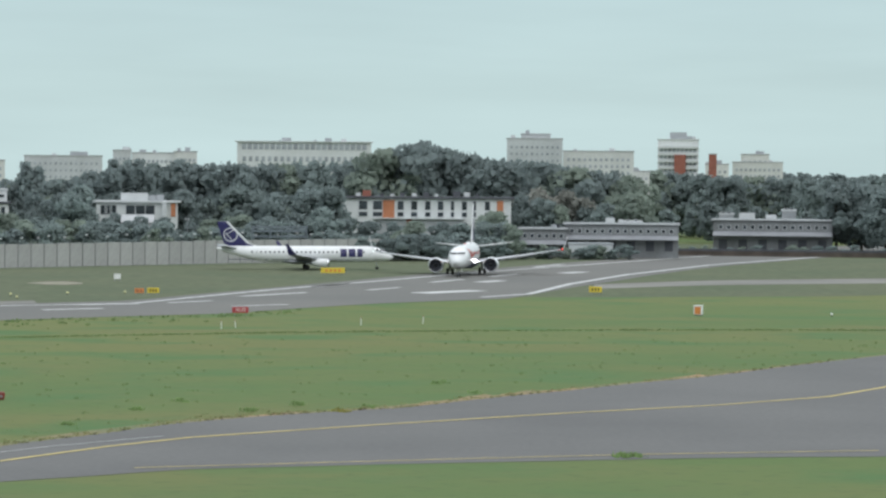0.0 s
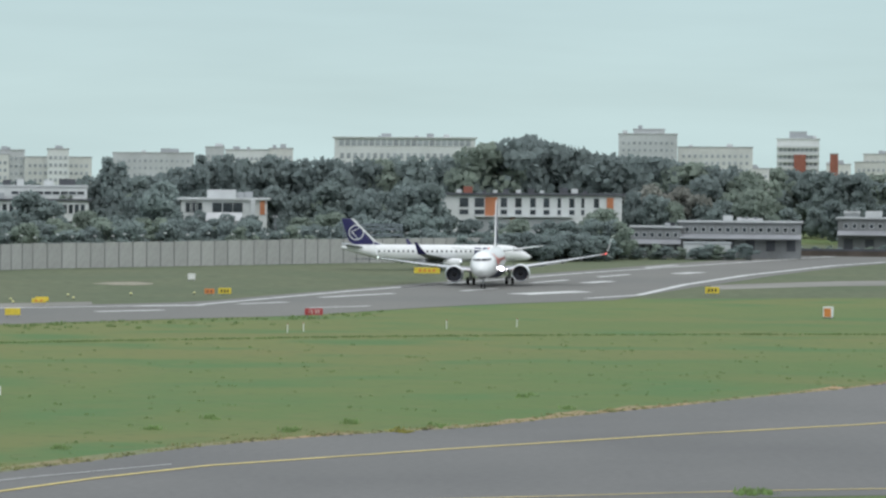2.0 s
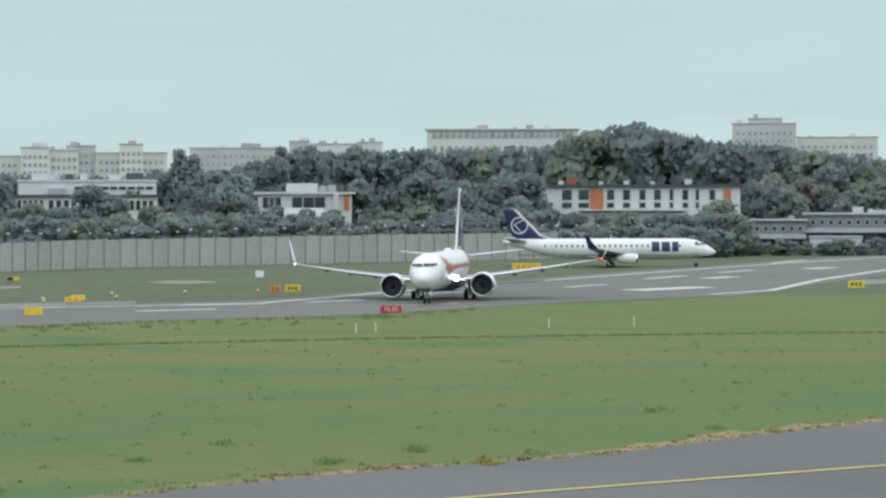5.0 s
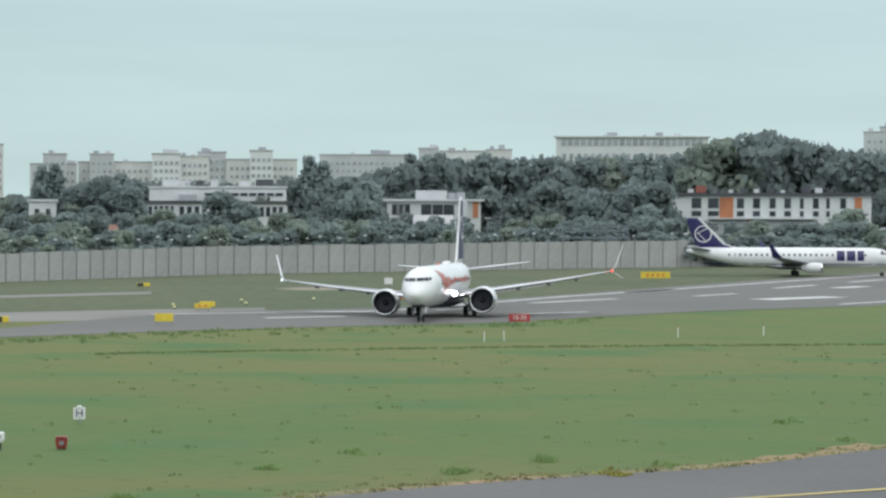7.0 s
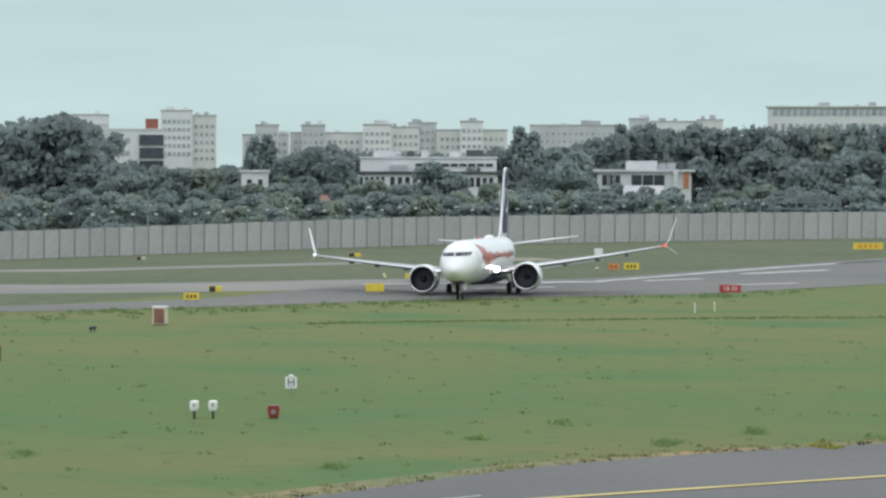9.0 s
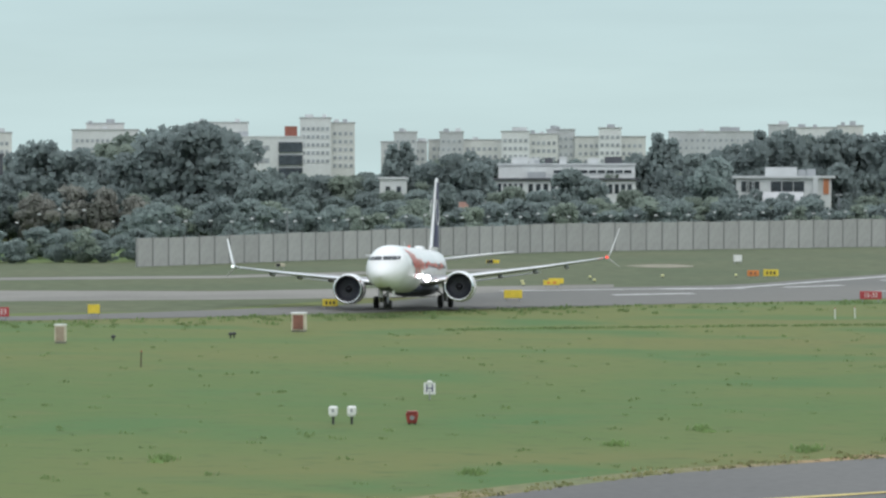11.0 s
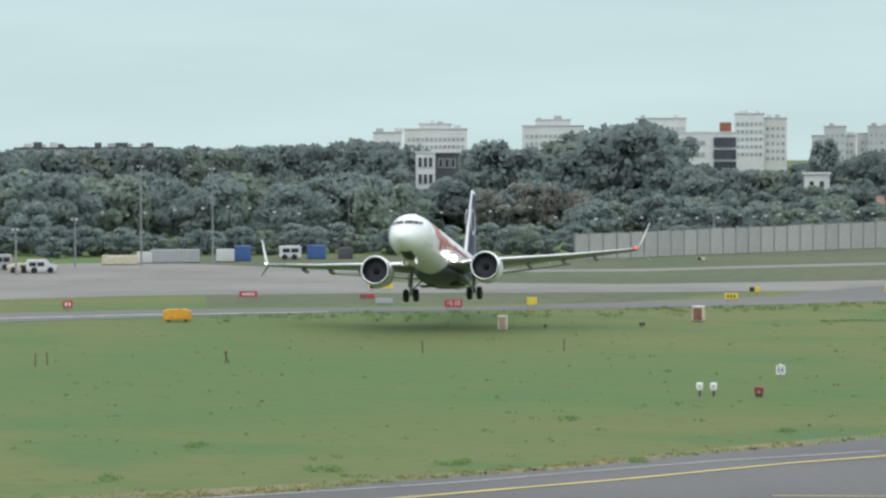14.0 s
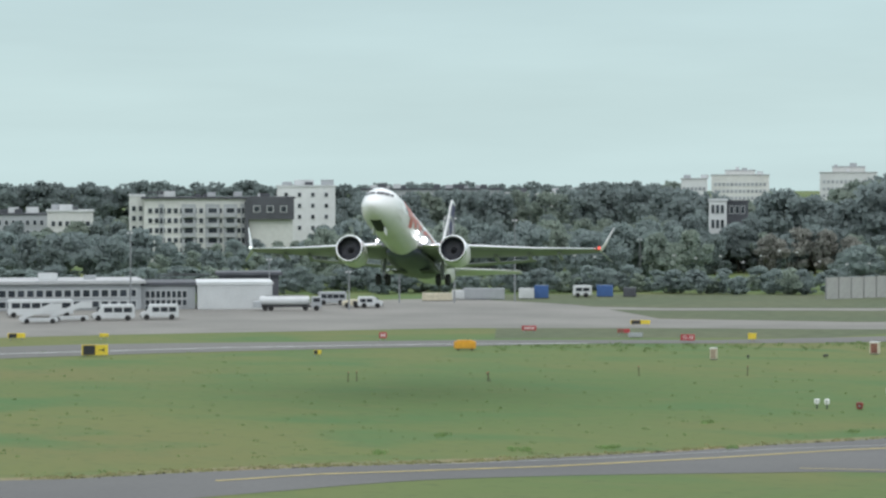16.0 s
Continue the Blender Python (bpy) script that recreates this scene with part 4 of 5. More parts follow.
for b0, b1, top, far, mat, nx in ((-429, -394, 30.0, 1060, GREYR, 4), (-392, -309, 29.0, 1062, PALE, 9), (-309, -264, 29.6, 1060, CREAM, 5), (353, 464, 36.0, 1050, GREYR, 10), (465, 606, 31.0, 1058, CREAM, 12)):
    building("apartment_block", "pale panel apartment block on the hazy skyline", b0, b1, top, far, mat, 14, SLATE, 0.2, storeys(top - 12, 2.8, 4, 1.4, 1.3, nx), extras=2)
building("apartment_block", "pale rooftop storey of a panel apartment block", 381, 440, 38.0, 1055, GREYR, 10, SLATE, 0.2, extras=1)
tower = building("tower_block", "white terraced tower block with balcony bands", 634, 711, 33.6, 1150, PALE, 18, SHEET, 0.3, storeys(14, 3.0, 6, 1.6, 1.6, 9), extras=3)
for k in range(7):
    part("balcony", cube((0, -0.8, 12.2 + k * 3.0), (17.5, 1.7, 1.0)), SHEET, tower, "white balcony band")
part("stair_core", cube((0.8, -1.1, 13.5), (5.0, 2.4, 27)), BRICKY, tower, "red-brown stair core")
part("top_storey", cube((0, 9, 35.3), (7.4, 10, 3.0)), GREYR, tower)
building("red_stack", "red brick stack block on the skyline", 731, 746, 27.2, 1130, BRICKY, 4, SLATE, 0.1)
for b0, b1, top in ((724, 768, 23.0), (775, 870, 24.0), (791, 844, 27.4), (595, 635, 23.2)):
    building("apartment_block", "cream apartment block on the hazy skyline", b0, b1, top, 1140 + b0 / 50, CREAM, 14, SLATE, 0.2, storeys(top - 9, 2.8, 3, 1.4, 1.3, max(4, int((b1 - b0) / 9))), extras=2)
for b0, b1, top, far, mat in ((-1089, -1048, 26.6, 1000, GREYR), (-1112, -1030, 23.2, 1012, PALE), (-1008, -966, 26.6, 1000, GREYR), (-1028, -899, 24.0, 1014, CREAM), (-899, -849, 26.8, 1000, PALE),
                              (-849, -799, 26.0, 1006, CREAM), (-819, -769, 27.6, 1010, GREYR), (-769, -644, 25.0, 1006, CREAM), (-727, -687, 28.0, 1000, PALE)):
    building("apartment_block", "pale stepped panel apartment block on the skyline", b0, b1, top, far, mat, 13, SLATE, 0.2, storeys(top - 14.5, 2.8, 5, 1.4, 1.3, max(3, int((b1 - b0) / 10))), extras=2)
off = building("office_block", "grey-white modern office block with dark glazed bay", -1401, -1249, 23.6, 900, PALE, 20, SHEET, 0.2, [(20, 1.8, 2.2, 8, 0.12, 0.6), (16, 1.8, 2.2, 8, 0.12, 0.6), (12, 1.8, 2.2, 8, 0.12, 0.6)], extras=2)
for z in (20.3, 16.2, 12.1):
    part("glazed_bay", cube((9.6, -0.3, z), (7.6, 0.8, 3.2)), PANE, off, "dark glazed bay")
part("roof_cabin", cube((9.8, 5, 25.4), (4.0, 5, 3.2)), BRICKY, off, "red-brown rooftop cabin")
for b0, b1, top, far in ((-1255, -1200, 31.2, 980), (-1200, -1158, 29.6, 985), (-1441, -1346, 29.6, 980), (-1878, -1759, 26.0, 980), (-1850, -1789, 28.0, 990), (-1655, -1539, 27.0, 980), (-1630, -1564, 29.4, 990), (-1937, -1883, 24.0, 900), (-1606, -1556, 17.0, 850)):
    building("apartment_block", "pale tall panel apartment block on the skyline", b0, b1, top, far, PALE if int(b0) % 2 else CREAM, 14, SLATE, 0.2, storeys(top - 15, 2.8, 5, 1.4, 1.3, max(4, int((b1 - b0) / 9))), extras=2)

# nearer houses behind the wall
terrace = building("terraced_building", "white three-storey building with dark window bays and orange panels", 16, 367, 12.6, 625, PALE, 12, SLATE, 0.9, foot=0.0)
W = 351 / 5000 * 625
for x, ww in ((0.13, 2.4), (0.215, 2.6), (0.35, 1.8), (0.43, 1.8), (0.51, 1.6), (0.585, 1.7), (0.655, 1.0), (0.725, 1.5), (0.785, 0.9), (0.86, 1.5)):
    for z, hh in ((10.6, 2.5), (8.3, 1.4), (5.6, 1.6)):
        share("window", window_mesh(ww, hh), terrace, pose(-W / 2 + W * x, -0.05, z))
for x, ww in ((0.28, 3.0), (0.935, 1.6)):
    part("orange_panel", cube((-W / 2 + W * x, -0.08, 9.6), (ww, 0.3, 4.6)), ORANGE, terrace, "orange-red facade panel")
part("canopy", cube((-W / 2 + W * 0.46, -0.9, 7.25), (W * 0.54, 2.0, 0.28)), SHEET, terrace, "white canopy edge")
part("base_storey", cube((-W / 2 + W * 0.46, -0.5, 3.4), (W * 0.5, 1.0, 6.8)), GREYR, terrace, "grey base storey")
part("base_panel", cube((-W / 2 + W * 0.4, -1.08, 5.4), (1.4, 0.15, 3.4)), BRICKY, terrace, "red-brown panel")
for k, (x, s, m) in enumerate(((0.15, 2.2, BRICKY), (0.10, 1.2, SHEET), (0.24, 1.0, SLATE), (0.3, 1.0, SHEET), (0.36, 1.4, SLATE), (0.43, 1.2, SHEET), (0.5, 1.6, SLATE), (0.56, 0.9, SHEET), (0.68, 2.0, SLATE), (0.74, 1.6, SHEET), (0.8, 1.0, SLATE))):
    part("roof_unit", cube((-W / 2 + W * x, 3, 12.9 + s * 0.35), (s, s, s * 0.7), bevel=0.04), m, terrace, "rooftop plant box")
house = building("flat_roofed_house", "white flat-roofed house with dark openings behind the wall", -485, -319, 11.1, 630, PALE, 10, SHEET, 0.9, [(9.0, 2.6, 1.8, 3, 0.06, 0.24), (9.0, 2.6, 2.6, 3, 0.36, 0.72), (5.5, 1.8, 1.4, 7, 0.06, 0.9)], extras=4)
part("pillar", cube((7.0, -0.5, 8.2), (1.1, 1.2, 5.6)), SHEET, house, "white pillar")
part("orange_panel", cube((9.3, -0.12, 9.0), (1.2, 0.3, 3.4)), ORANGE, house, "orange facade panel")
part("upper_storey", cube((-0.6, 5, 12.3), (7.0, 6, 2.0)), SHEET, house)
building("garden_shed", "low grey-roofed shed behind the wall", -455, -372, 6.2, 600, GREYR, 7, ROOFG, 0.5, [(4.4, 1.2, 1.2, 4, 0.1, 0.9)], roof_kind="pitched", category="shed")
building("long_white_house", "long white upper tier of a flat-roofed terrace", -904, -663, 14.0, 655, PALE, 12, SHEET, 0.3, [(12.3, 1.0, 2.0, 9, 0.4, 0.98)], extras=8)
building("long_white_house", "long white flat-roofed terrace with tall dark windows", -944, -661, 10.6, 640, PALE, 12, SLATE, 0.8, [(8.5, 2.4, 0.9, 8, 0.03, 0.3), (8.5, 2.4, 1.3, 6, 0.32, 0.6), (8.4, 2.4, 1.2, 8, 0.66, 0.98), (4.6, 1.8, 1.2, 16, 0.03, 0.97)], extras=3)
building("annexe", "small white annexe behind the wall", -864, -829, 6.3, 600, PALE, 7, SHEET, 0.3, [(4.6, 1.6, 1.0, 2, 0.1, 0.9)])
building("old_house", "tan old house with a low reddish roof", -974, -894, 4.6, 560, TAN, 8, material("red_tile_roof", (0.30, 0.17, 0.13), 0.85, 0, 0.15, 0.5), 0.5, [(3.3, 1.4, 0.8, 6, 0.08, 0.95)], roof_kind="pitched", category="house")
building("small_white_house", "narrow white house among dark trees", -1114, -1066, 10.9, 605, PALE, 8, SHEET, 0.4, [(8.4, 1.7, 1.2, 2, 0.1, 0.9), (5.2, 1.7, 1.2, 2, 0.1, 0.9)], category="house")
building("stair_tower", "narrow white tower house with paired windows", -1858, -1820, 16.0, 560, PALE, 8, SHEET, 0.2, [(13.8, 2.2, 0.9, 3, 0.1, 0.9), (10.2, 2.2, 0.9, 3, 0.1, 0.9), (6.6, 2.2, 0.9, 3, 0.1, 0.9)])
building("dark_wing", "dark-clad wing beside the white tower house", -1820, -1775, 15.7, 570, SLATE, 8, SLATE, 0.3, [(13.6, 2.0, 1.0, 3, 0.1, 0.9)])
apt = building("apartment_house", "cream six-storey apartment house with grey balcony bays", -3074, -2758, 15.9, 560, CREAM, 14, SLATE, 0.7, storeys(3.4, 2.35, 5, 1.4, 1.15, 15, 0.02, 0.66), extras=9)
WA = 316 / 5000 * 560
for x in (0.3, 0.46, 0.58):
    for z in (4.6, 7.0, 9.4, 11.8):
        bal = part("balcony", cube((-WA / 2 + WA * x, -0.7, z), (3.0, 1.4, 1.0)), GREYR, apt, "grey balcony")
for x, ww in ((0.115, 1.3), (0.3, 3.4), (0.46, 3.4), (0.58, 3.2), (0.665, 1.2)):
    part("grey_bay", cube((-WA / 2 + WA * x, -0.12, 7.3), (ww, 0.28, 14.2)), GREYR, apt, "recessed grey balcony bay")
    for z in (3.4, 5.75, 8.1, 10.45, 12.8):
        share("window", window_mesh(min(2.4, ww * 0.7), 1.6), apt, pose(-WA / 2 + WA * x, -0.3, z))
part("dark_top", cube((WA / 2 - 5.4, -0.6, 13.4), (11.4, 1.6, 5.4)), SLATE, apt, "dark slate-clad top storeys")
part("dark_pier", cube((WA / 2 - 11.0, -0.7, 7.5), (1.0, 1.8, 15)), SLATE, apt, "dark vertical pier")
for k in range(3):
    share("window", window_mesh(1.6, 1.6), apt, pose(WA / 2 - 8.6 + k * 3.2, -1.48, 13.2))
for x, ww in ((-16.6, 0.5), (-15.9, 0.5), (-15.2, 0.4), (-14.5, 0.6), (-13.6, 0.5)):
    part("roof_sign_bar", cube((x, 0.5, 17.2), (ww, 0.12, 0.7)), SLATE, apt, "dark rooftop sign bar")
building("apartment_house", "pale end wing of the apartment house", -3101, -3070, 16.4, 575, CREAM, 12, SHEET, 0.2, storeys(6, 2.4, 4, 1.4, 1.1, 2))
scaf = building("apartment_house", "white plain gable block with scaffolding at one edge", -2787, -2664, 18.6, 600, PALE, 12, SHEET, 0.2, storeys(8, 2.8, 4, 1.2, 1.0, 4), extras=8)
for k in range(5):
    part("scaffold_frame", tube((8.2, -0.6, 6 + k * 2.5), (9.6, -0.6, 8.5 + k * 2.5), 0.06, 0.06, 5), WIRE, scaf)
    part("scaffold_frame", tube((9.7, -0.6, 6 + k * 2.5), (9.7, -0.6, 8.5 + k * 2.5), 0.06, 0.06, 5), WIRE, scaf)
building("apartment_house", "cream apartment house among trees", -3267, -3173, 12.4, 600, CREAM, 12, SHEET, 0.3, storeys(4, 2.6, 3, 1.4, 1.1, 6), extras=5)
building("apartment_house", "grey apartment house among trees", -3420, -3262, 11.4, 620, GREYR, 12, SLATE, 0.3, storeys(4, 2.6, 3, 1.4, 1.1, 10), extras=5)
building("apartment_row", "long grey row of flat roofs above the trees", -2602, -2314, 17.2, 770, GREYR, 14, SLATE, 0.3, storeys(9, 2.8, 3, 1.4, 1.2, 18), extras=16)
building("apartment_row", "long cream row of flat roofs above the trees", -2314, -2120, 15.8, 800, CREAM, 14, SHEET, 0.3, storeys(9, 2.8, 2, 1.4, 1.2, 12), extras=8)

# sheds beyond the end of the wall
SHEDW = material("weathered_shed_wall", (0.25, 0.26, 0.27), 0.9, 0, 0.15, 0.2, second=(0.19, 0.195, 0.2))
SHEDR = material("grey_sheet_roof", (0.30, 0.31, 0.33), 0.7, 0, 0.1, 0.3)
for b0, b1, top, far, lab in ((479, 713, 6.6, 590, "long grey shed with a pale roof edge and small windows"), (386, 482, 5.4, 585, "low grey shed beyond the wall"), (774, 1013, 7.2, 595, "long grey shed with dark doors")):
    sh = building("storage_shed", lab, b0, b1, top, far, SHEDW, 10, SHEDR, 0.5, [(top - 1.7, 1.1, 1.0, int((b1 - b0) / 16), 0.03, 0.97)], category="shed", extras=2)
    ww = (b1 - b0) / 5000 * far
    part("lean_to_roof", loft([[Vector((x, -3.0, top - 3.6)), Vector((x, 0, top - 2.7)), Vector((x, 0, top - 2.9)), Vector((x, -3.0, top - 3.8))] for x in (-ww / 2, ww / 2)]), SHEDR, sh, "grey lean-to roof")
    part("eaves_board", cube((0, -0.62, top + 0.1), (ww + 0.8, 0.12, 0.26)), SHEET, sh, "pale eaves board")
    for k in range(6):
        part("shed_door", cube((-ww / 2 + ww * (k + 0.5) / 6, -0.1, 1.3), (ww / 14, 0.2, 2.4)), SLATE, sh)
building("white_lean_to", "bright white low wall panel beside the shed", 488, 579, 2.4, 558, SHEET, 3, GREYR, 0.2, category="shed")
for b0, b1, z in ((595, 637, 8.2), (784, 813, 9.6), (909, 937, 10.6)):
    building("roof_cabin", "small white cabin behind the shed roof", b0, b1, z - 1.2, 612, GREYR, 4, SHEET, 0.15, [(z - 1.0, 0.8, 0.9, 2, 0.1, 0.9)], category="cabin")
red_wall = building("low_brick_wall", "low red-brown brick wall before the sheds", 700, 1700, 1.3, 540, material("sooty_brick", (0.105, 0.085, 0.07), 0.9, 0, 0.2, 0.3), 0.5, SLATE, 0.05, category="wall")

# terminal buildings on the apron
term = building("terminal_building", "low grey terminal with long window band", -3600, -3163, 4.3, 324, GREYR, 16, ROOFG, 0.8, [(2.6, 1.3, 1.3, 19, 0.02, 0.98), (0.9, 1.2, 1.3, 19, 0.02, 0.98)], extras=3)
building("terminal_building", "grey terminal annexe with tall glazing", -3163, -3032, 3.9, 326, GREYR, 14, SLATE, 0.4, [(2.3, 1.2, 0.8, 8, 0.08, 0.85), (1.0, 1.0, 0.8, 8, 0.08, 0.85)])
hangar = building("service_hangar", "plain pale grey ribbed service hangar", -3028, -2848, 4.0, 324, SHEET, 14, SHEET, 0.15)
for k in range(26):
    part("wall_rib", cube((-5.7 + k * 0.457, -0.03, 2.0), (0.08, 0.06, 3.9)), SHEET, hangar)
canopy = building("dark_canopy_hall", "dark-roofed hall behind the hangar", -2968, -2827, 4.9, 342, SLATE, 9, SLATE, 0.6)
for k in range(7):
    part("roof_truss", tube((-9 + k * 0.5 - 6, -1, 4.6 + 0.02 * k), (-6 + k * 1.2 - 6, -1, 5.3 - 0.1 * k), 0.05, 0.05, 5), WIRE, canopy)

# ---- lamps along the wall, masts ----
LAMPW = material("white_lamp_housing", (0.75, 0.76, 0.77), 0.4, 0, 0.05, 1)


def wall_lamp():
    root = new("wall_lamp")
    tagged(root, "small white floodlight on a thin post behind the wall", "floodlight", group="floodlights along the wall")
    part("pole", tube((0, 0, 0), (0, 0, 5.6), 0.05, 0.04, 6), WIRE, root)
    part("arm", tube((0, 0, 5.5), (0, -0.5, 5.65), 0.03, 0.03, 5), WIRE, root)
    part("head", cube((0, -0.5, 5.55), (0.42, 0.36, 0.2), bevel=0.03), LAMPW, root, "white lamp head")
    return root


lamp = wall_lamp()
lamp.matrix_basis = pose(*spot(-1500, 375))
rng = random.Random(11)
b = -1455
while b < 320:
    far = 366 + (b + 1543) * 0.0745 + 10
    copy_thing(lamp, Matrix.Translation(spot(b, far)) @ Matrix.Rotation(rng.uniform(-0.6, 0.6), 4, "Z")).scale.z = rng.uniform(0.94, 1.05)
    b += rng.uniform(24, 46)
b = -2500
while b < -1560:
    copy_thing(lamp, Matrix.Translation(spot(b, rng.uniform(400, 430)))).scale.z = rng.uniform(0.8, 1.25)
    b += rng.uniform(30, 60)


def steel_gantry():
    """An open blue-grey steel frame that rises over the wall."""
    root = new("steel_gantry")
    tagged(root, "open blue-grey steel frame standing behind the wall", "gantry")
    root.matrix_basis = pose(*spot(-116, 477), 0, 0, 1.3)
    blue = material("blue_grey_steel", (0.17, 0.20, 0.23), 0.6, 0.2, 0.1, 1)
    for x in (-5.4, -1.8, 1.8, 5.4):
        for y in (0, 3.0):
            part("post", cube((x, y, 3.5), (0.22, 0.22, 7.0)), blue, root)
    for y in (0, 3.0):
        for z in (6.9, 6.1, 5.0):
            part("beam", cube((0, y, z), (11.2, 0.2, 0.24)), blue, root)
        for k in range(12):
            part("lattice_bar", tube((-5.4 + 0.9 * k, y, 6.1 + 0.8 * (k % 2)), (-4.5 + 0.9 * k, y, 6.9 - 0.8 * (k % 2)), 0.06, 0.06, 5), blue, root)
    for x in (-5.4, 5.4):
        part("tie", cube((x, 1.5, 6.9), (0.2, 3.0, 0.2)), blue, root)


steel_gantry()


def light_mast(bearing, far, top, label):
    root = new("light_mast")
    tagged(root, label, "light mast", group="apron light masts")
    root.matrix_basis = pose(*spot(bearing, far))
    part("pole", tube((0, 0, 0), (0, 0, top), 0.16, 0.08, 8), GREYM, root)
    part("crossarm", cube((0, 0, top - 0.1), (0.9, 0.1, 0.1)), GREYM, root)
    for x in (-0.35, 0.35):
        part("lamp_head", cube((x, -0.15, top - 0.22), (0.26, 0.24, 0.18), bevel=0.03), LAMPW, root)
    return root


for b, f, z in ((-3200, 305, 12.5), (-2409, 345, 14.0), (-2266, 350, 13.6), (-2664, 320, 6.1), (-306, 490, 8.4), (-1278, 440, 6.1), (-2850, 340, 7.5), (-2540, 345, 6.8), (-1990, 420, 9)):
    light_mast(b, f, z, "tall thin grey steel apron light mast" if z > 9 else "thin grey lamp post beside the apron")

# ---- airfield signs and markers ----
SIGN_Y = material("sign_yellow", (0.72, 0.55, 0.05), 0.5, 0, 0.06, 2)
SIGN_R = material("sign_red", (0.42, 0.05, 0.06), 0.5, 0, 0.06, 2)
SIGN_K = material("sign_black", (0.025, 0.025, 0.03), 0.5, 0, 0.06, 2)
SIGN_O = material("sign_orange", (0.68, 0.24, 0.06), 0.55, 0, 0.08, 2)
SIGN_W = material("sign_white", (0.78, 0.78, 0.76), 0.5, 0, 0.06, 2)
BOX_C = material("cream_cabinet", (0.62, 0.57, 0.44), 0.6, 0, 0.1, 2)
BOX_B = material("brown_cabinet_front", (0.25, 0.11, 0.08), 0.6, 0, 0.2, 1.5)


def lettering(text, size, mat, parent, at, name="lettering"):
    """Raised letters on a sign's face, towards the airfield's near side."""
    cu = bpy.data.curves.new(name, "FONT")
    cu.body, cu.size, cu.align_x, cu.align_y, cu.extrude = text, size, "CENTER", "CENTER", 0.01
    tmp = bpy.data.objects.new(name, cu)
    scene.collection.objects.link(tmp)
    me = bpy.data.meshes.new_from_object(tmp.evaluated_get(bpy.context.evaluated_depsgraph_get()))
    bpy.data.objects.remove(tmp)
    me.materials.clear()
    me.materials.append(mat)
    ob = new(name, me)
    ob.parent = parent
    ob.matrix_basis = pose(*at, 90, 0, 0)
    return ob


def airfield_sign(label, bearing, far, w, h, mat, text="", ink=SIGN_W, bars=0, half=None, lift=0.3):
    root = new("airfield_sign")
    tagged(root, label, "sign", group="airfield signs")
    root.matrix_basis = pose(*spot(bearing, far), 0, 0, -math.degrees(bearing / 5000))
    part("panel", cube((0, 0, lift + h / 2), (w, 0.25, h), bevel=0.03), mat, root)
    if half:
        part("half_panel", cube((-w * 0.22, -0.135, lift + h / 2), (w * 0.46, 0.03, h * 0.9)), half, root, "black half of the panel")
    for x in (-w * 0.35, w * 0.35):
        part("leg", tube((x, 0, 0), (x, 0, lift + 0.05), 0.05, 0.05, 6), GREYM, root)
    if text:
        lettering(text, h * 0.78, ink, root, (w * 0.22 if half else 0, -0.14, lift + h / 2))
    for i in range(bars):
        part("letter_bar", cube((-w * 0.36 + w * 0.72 * (i + 0.5) / bars, -0.13, lift + h / 2), (w * 0.72 / bars * 0.55, 0.03, h * 0.45)), ink, root)
    return root


airfield_sign("red runway sign with white numbers in the grass", -250, 263.5, 2.0, 0.72, SIGN_R, "15-33")
airfield_sign("red runway sign with white numbers by the runway", -1784, 232, 1.75, 0.75, SIGN_R, "15-33")
airfield_sign("yellow guidance sign with black marks on the grass", 569, 332, 1.9, 0.85, SIGN_Y, "", SIGN_K, bars=3)
airfield_sign("orange sign beside the runway", -455, 321, 1.3, 0.65, SIGN_O, "", BOX_B, bars=2)
airfield_sign("yellow guidance sign with black marks beside the runway", -424, 321, 1.7, 0.75, SIGN_Y, "", SIGN_K, bars=3)
airfield_sign("small white square panel in the grass before the wall", -482, 374, 1.1, 0.85, SIGN_W)
airfield_sign("plain yellow sign back by the taxiway", -878, 263, 1.7, 0.75, SIGN_Y)
airfield_sign("plain pale yellow sign in the grass", -810, 294, 1.7, 0.5, SIGN_Y, "", SIGN_O, bars=2)
airfield_sign("yellow guidance sign with dark marks by the concrete", -1202, 247, 1.35, 0.62, SIGN_Y, "", SIGN_K, bars=3)
airfield_sign("yellow and black location sign by the concrete", -1160, 262.5, 1.2, 0.55, SIGN_Y, half=SIGN_K)
airfield_sign("long yellow guidance sign before the wall", -10, 405, 4.2, 0.95, SIGN_Y, "", SIGN_O, bars=4)
airfield_sign("small dark and yellow sign in the grass before the wall", -914, 365, 1.7, 0.45, SIGN_Y, half=SIGN_K)
airfield_sign("small tan sign in the grass before the wall", -1290, 353, 1.2, 0.4, BOX_C, half=SIGN_K)
airfield_sign("square yellow sign beside the runway", -1618, 236, 1.0, 0.75, SIGN_Y)
airfield_sign("long yellow and dark sign by the taxiway", -1935, 271, 2.7, 0.55, SIGN_Y, half=SIGN_K)
airfield_sign("red sign with dark end by the taxiway", -1965, 249, 1.6, 0.5, SIGN_R, half=BOX_B)
airfield_sign("low grey panel in the grass", -1930, 243, 1.8, 0.55, GREYR, lift=0.1)
airfield_sign("yellow guidance sign in the grass before the wall", -802, 298, 1.6, 0.55, SIGN_Y)
airfield_sign("square red sign with white marks by the runway", -2596, 236, 0.95, 0.75, SIGN_R, "", SIGN_W, bars=2)
airfield_sign("long red runway sign with white marks", -2213, 254, 1.9, 0.62, SIGN_R, "", SIGN_W, bars=5)
airfield_sign("small yellow and dark marker sign", -2787, 204, 0.85, 0.45, SIGN_Y, half=SIGN_K)
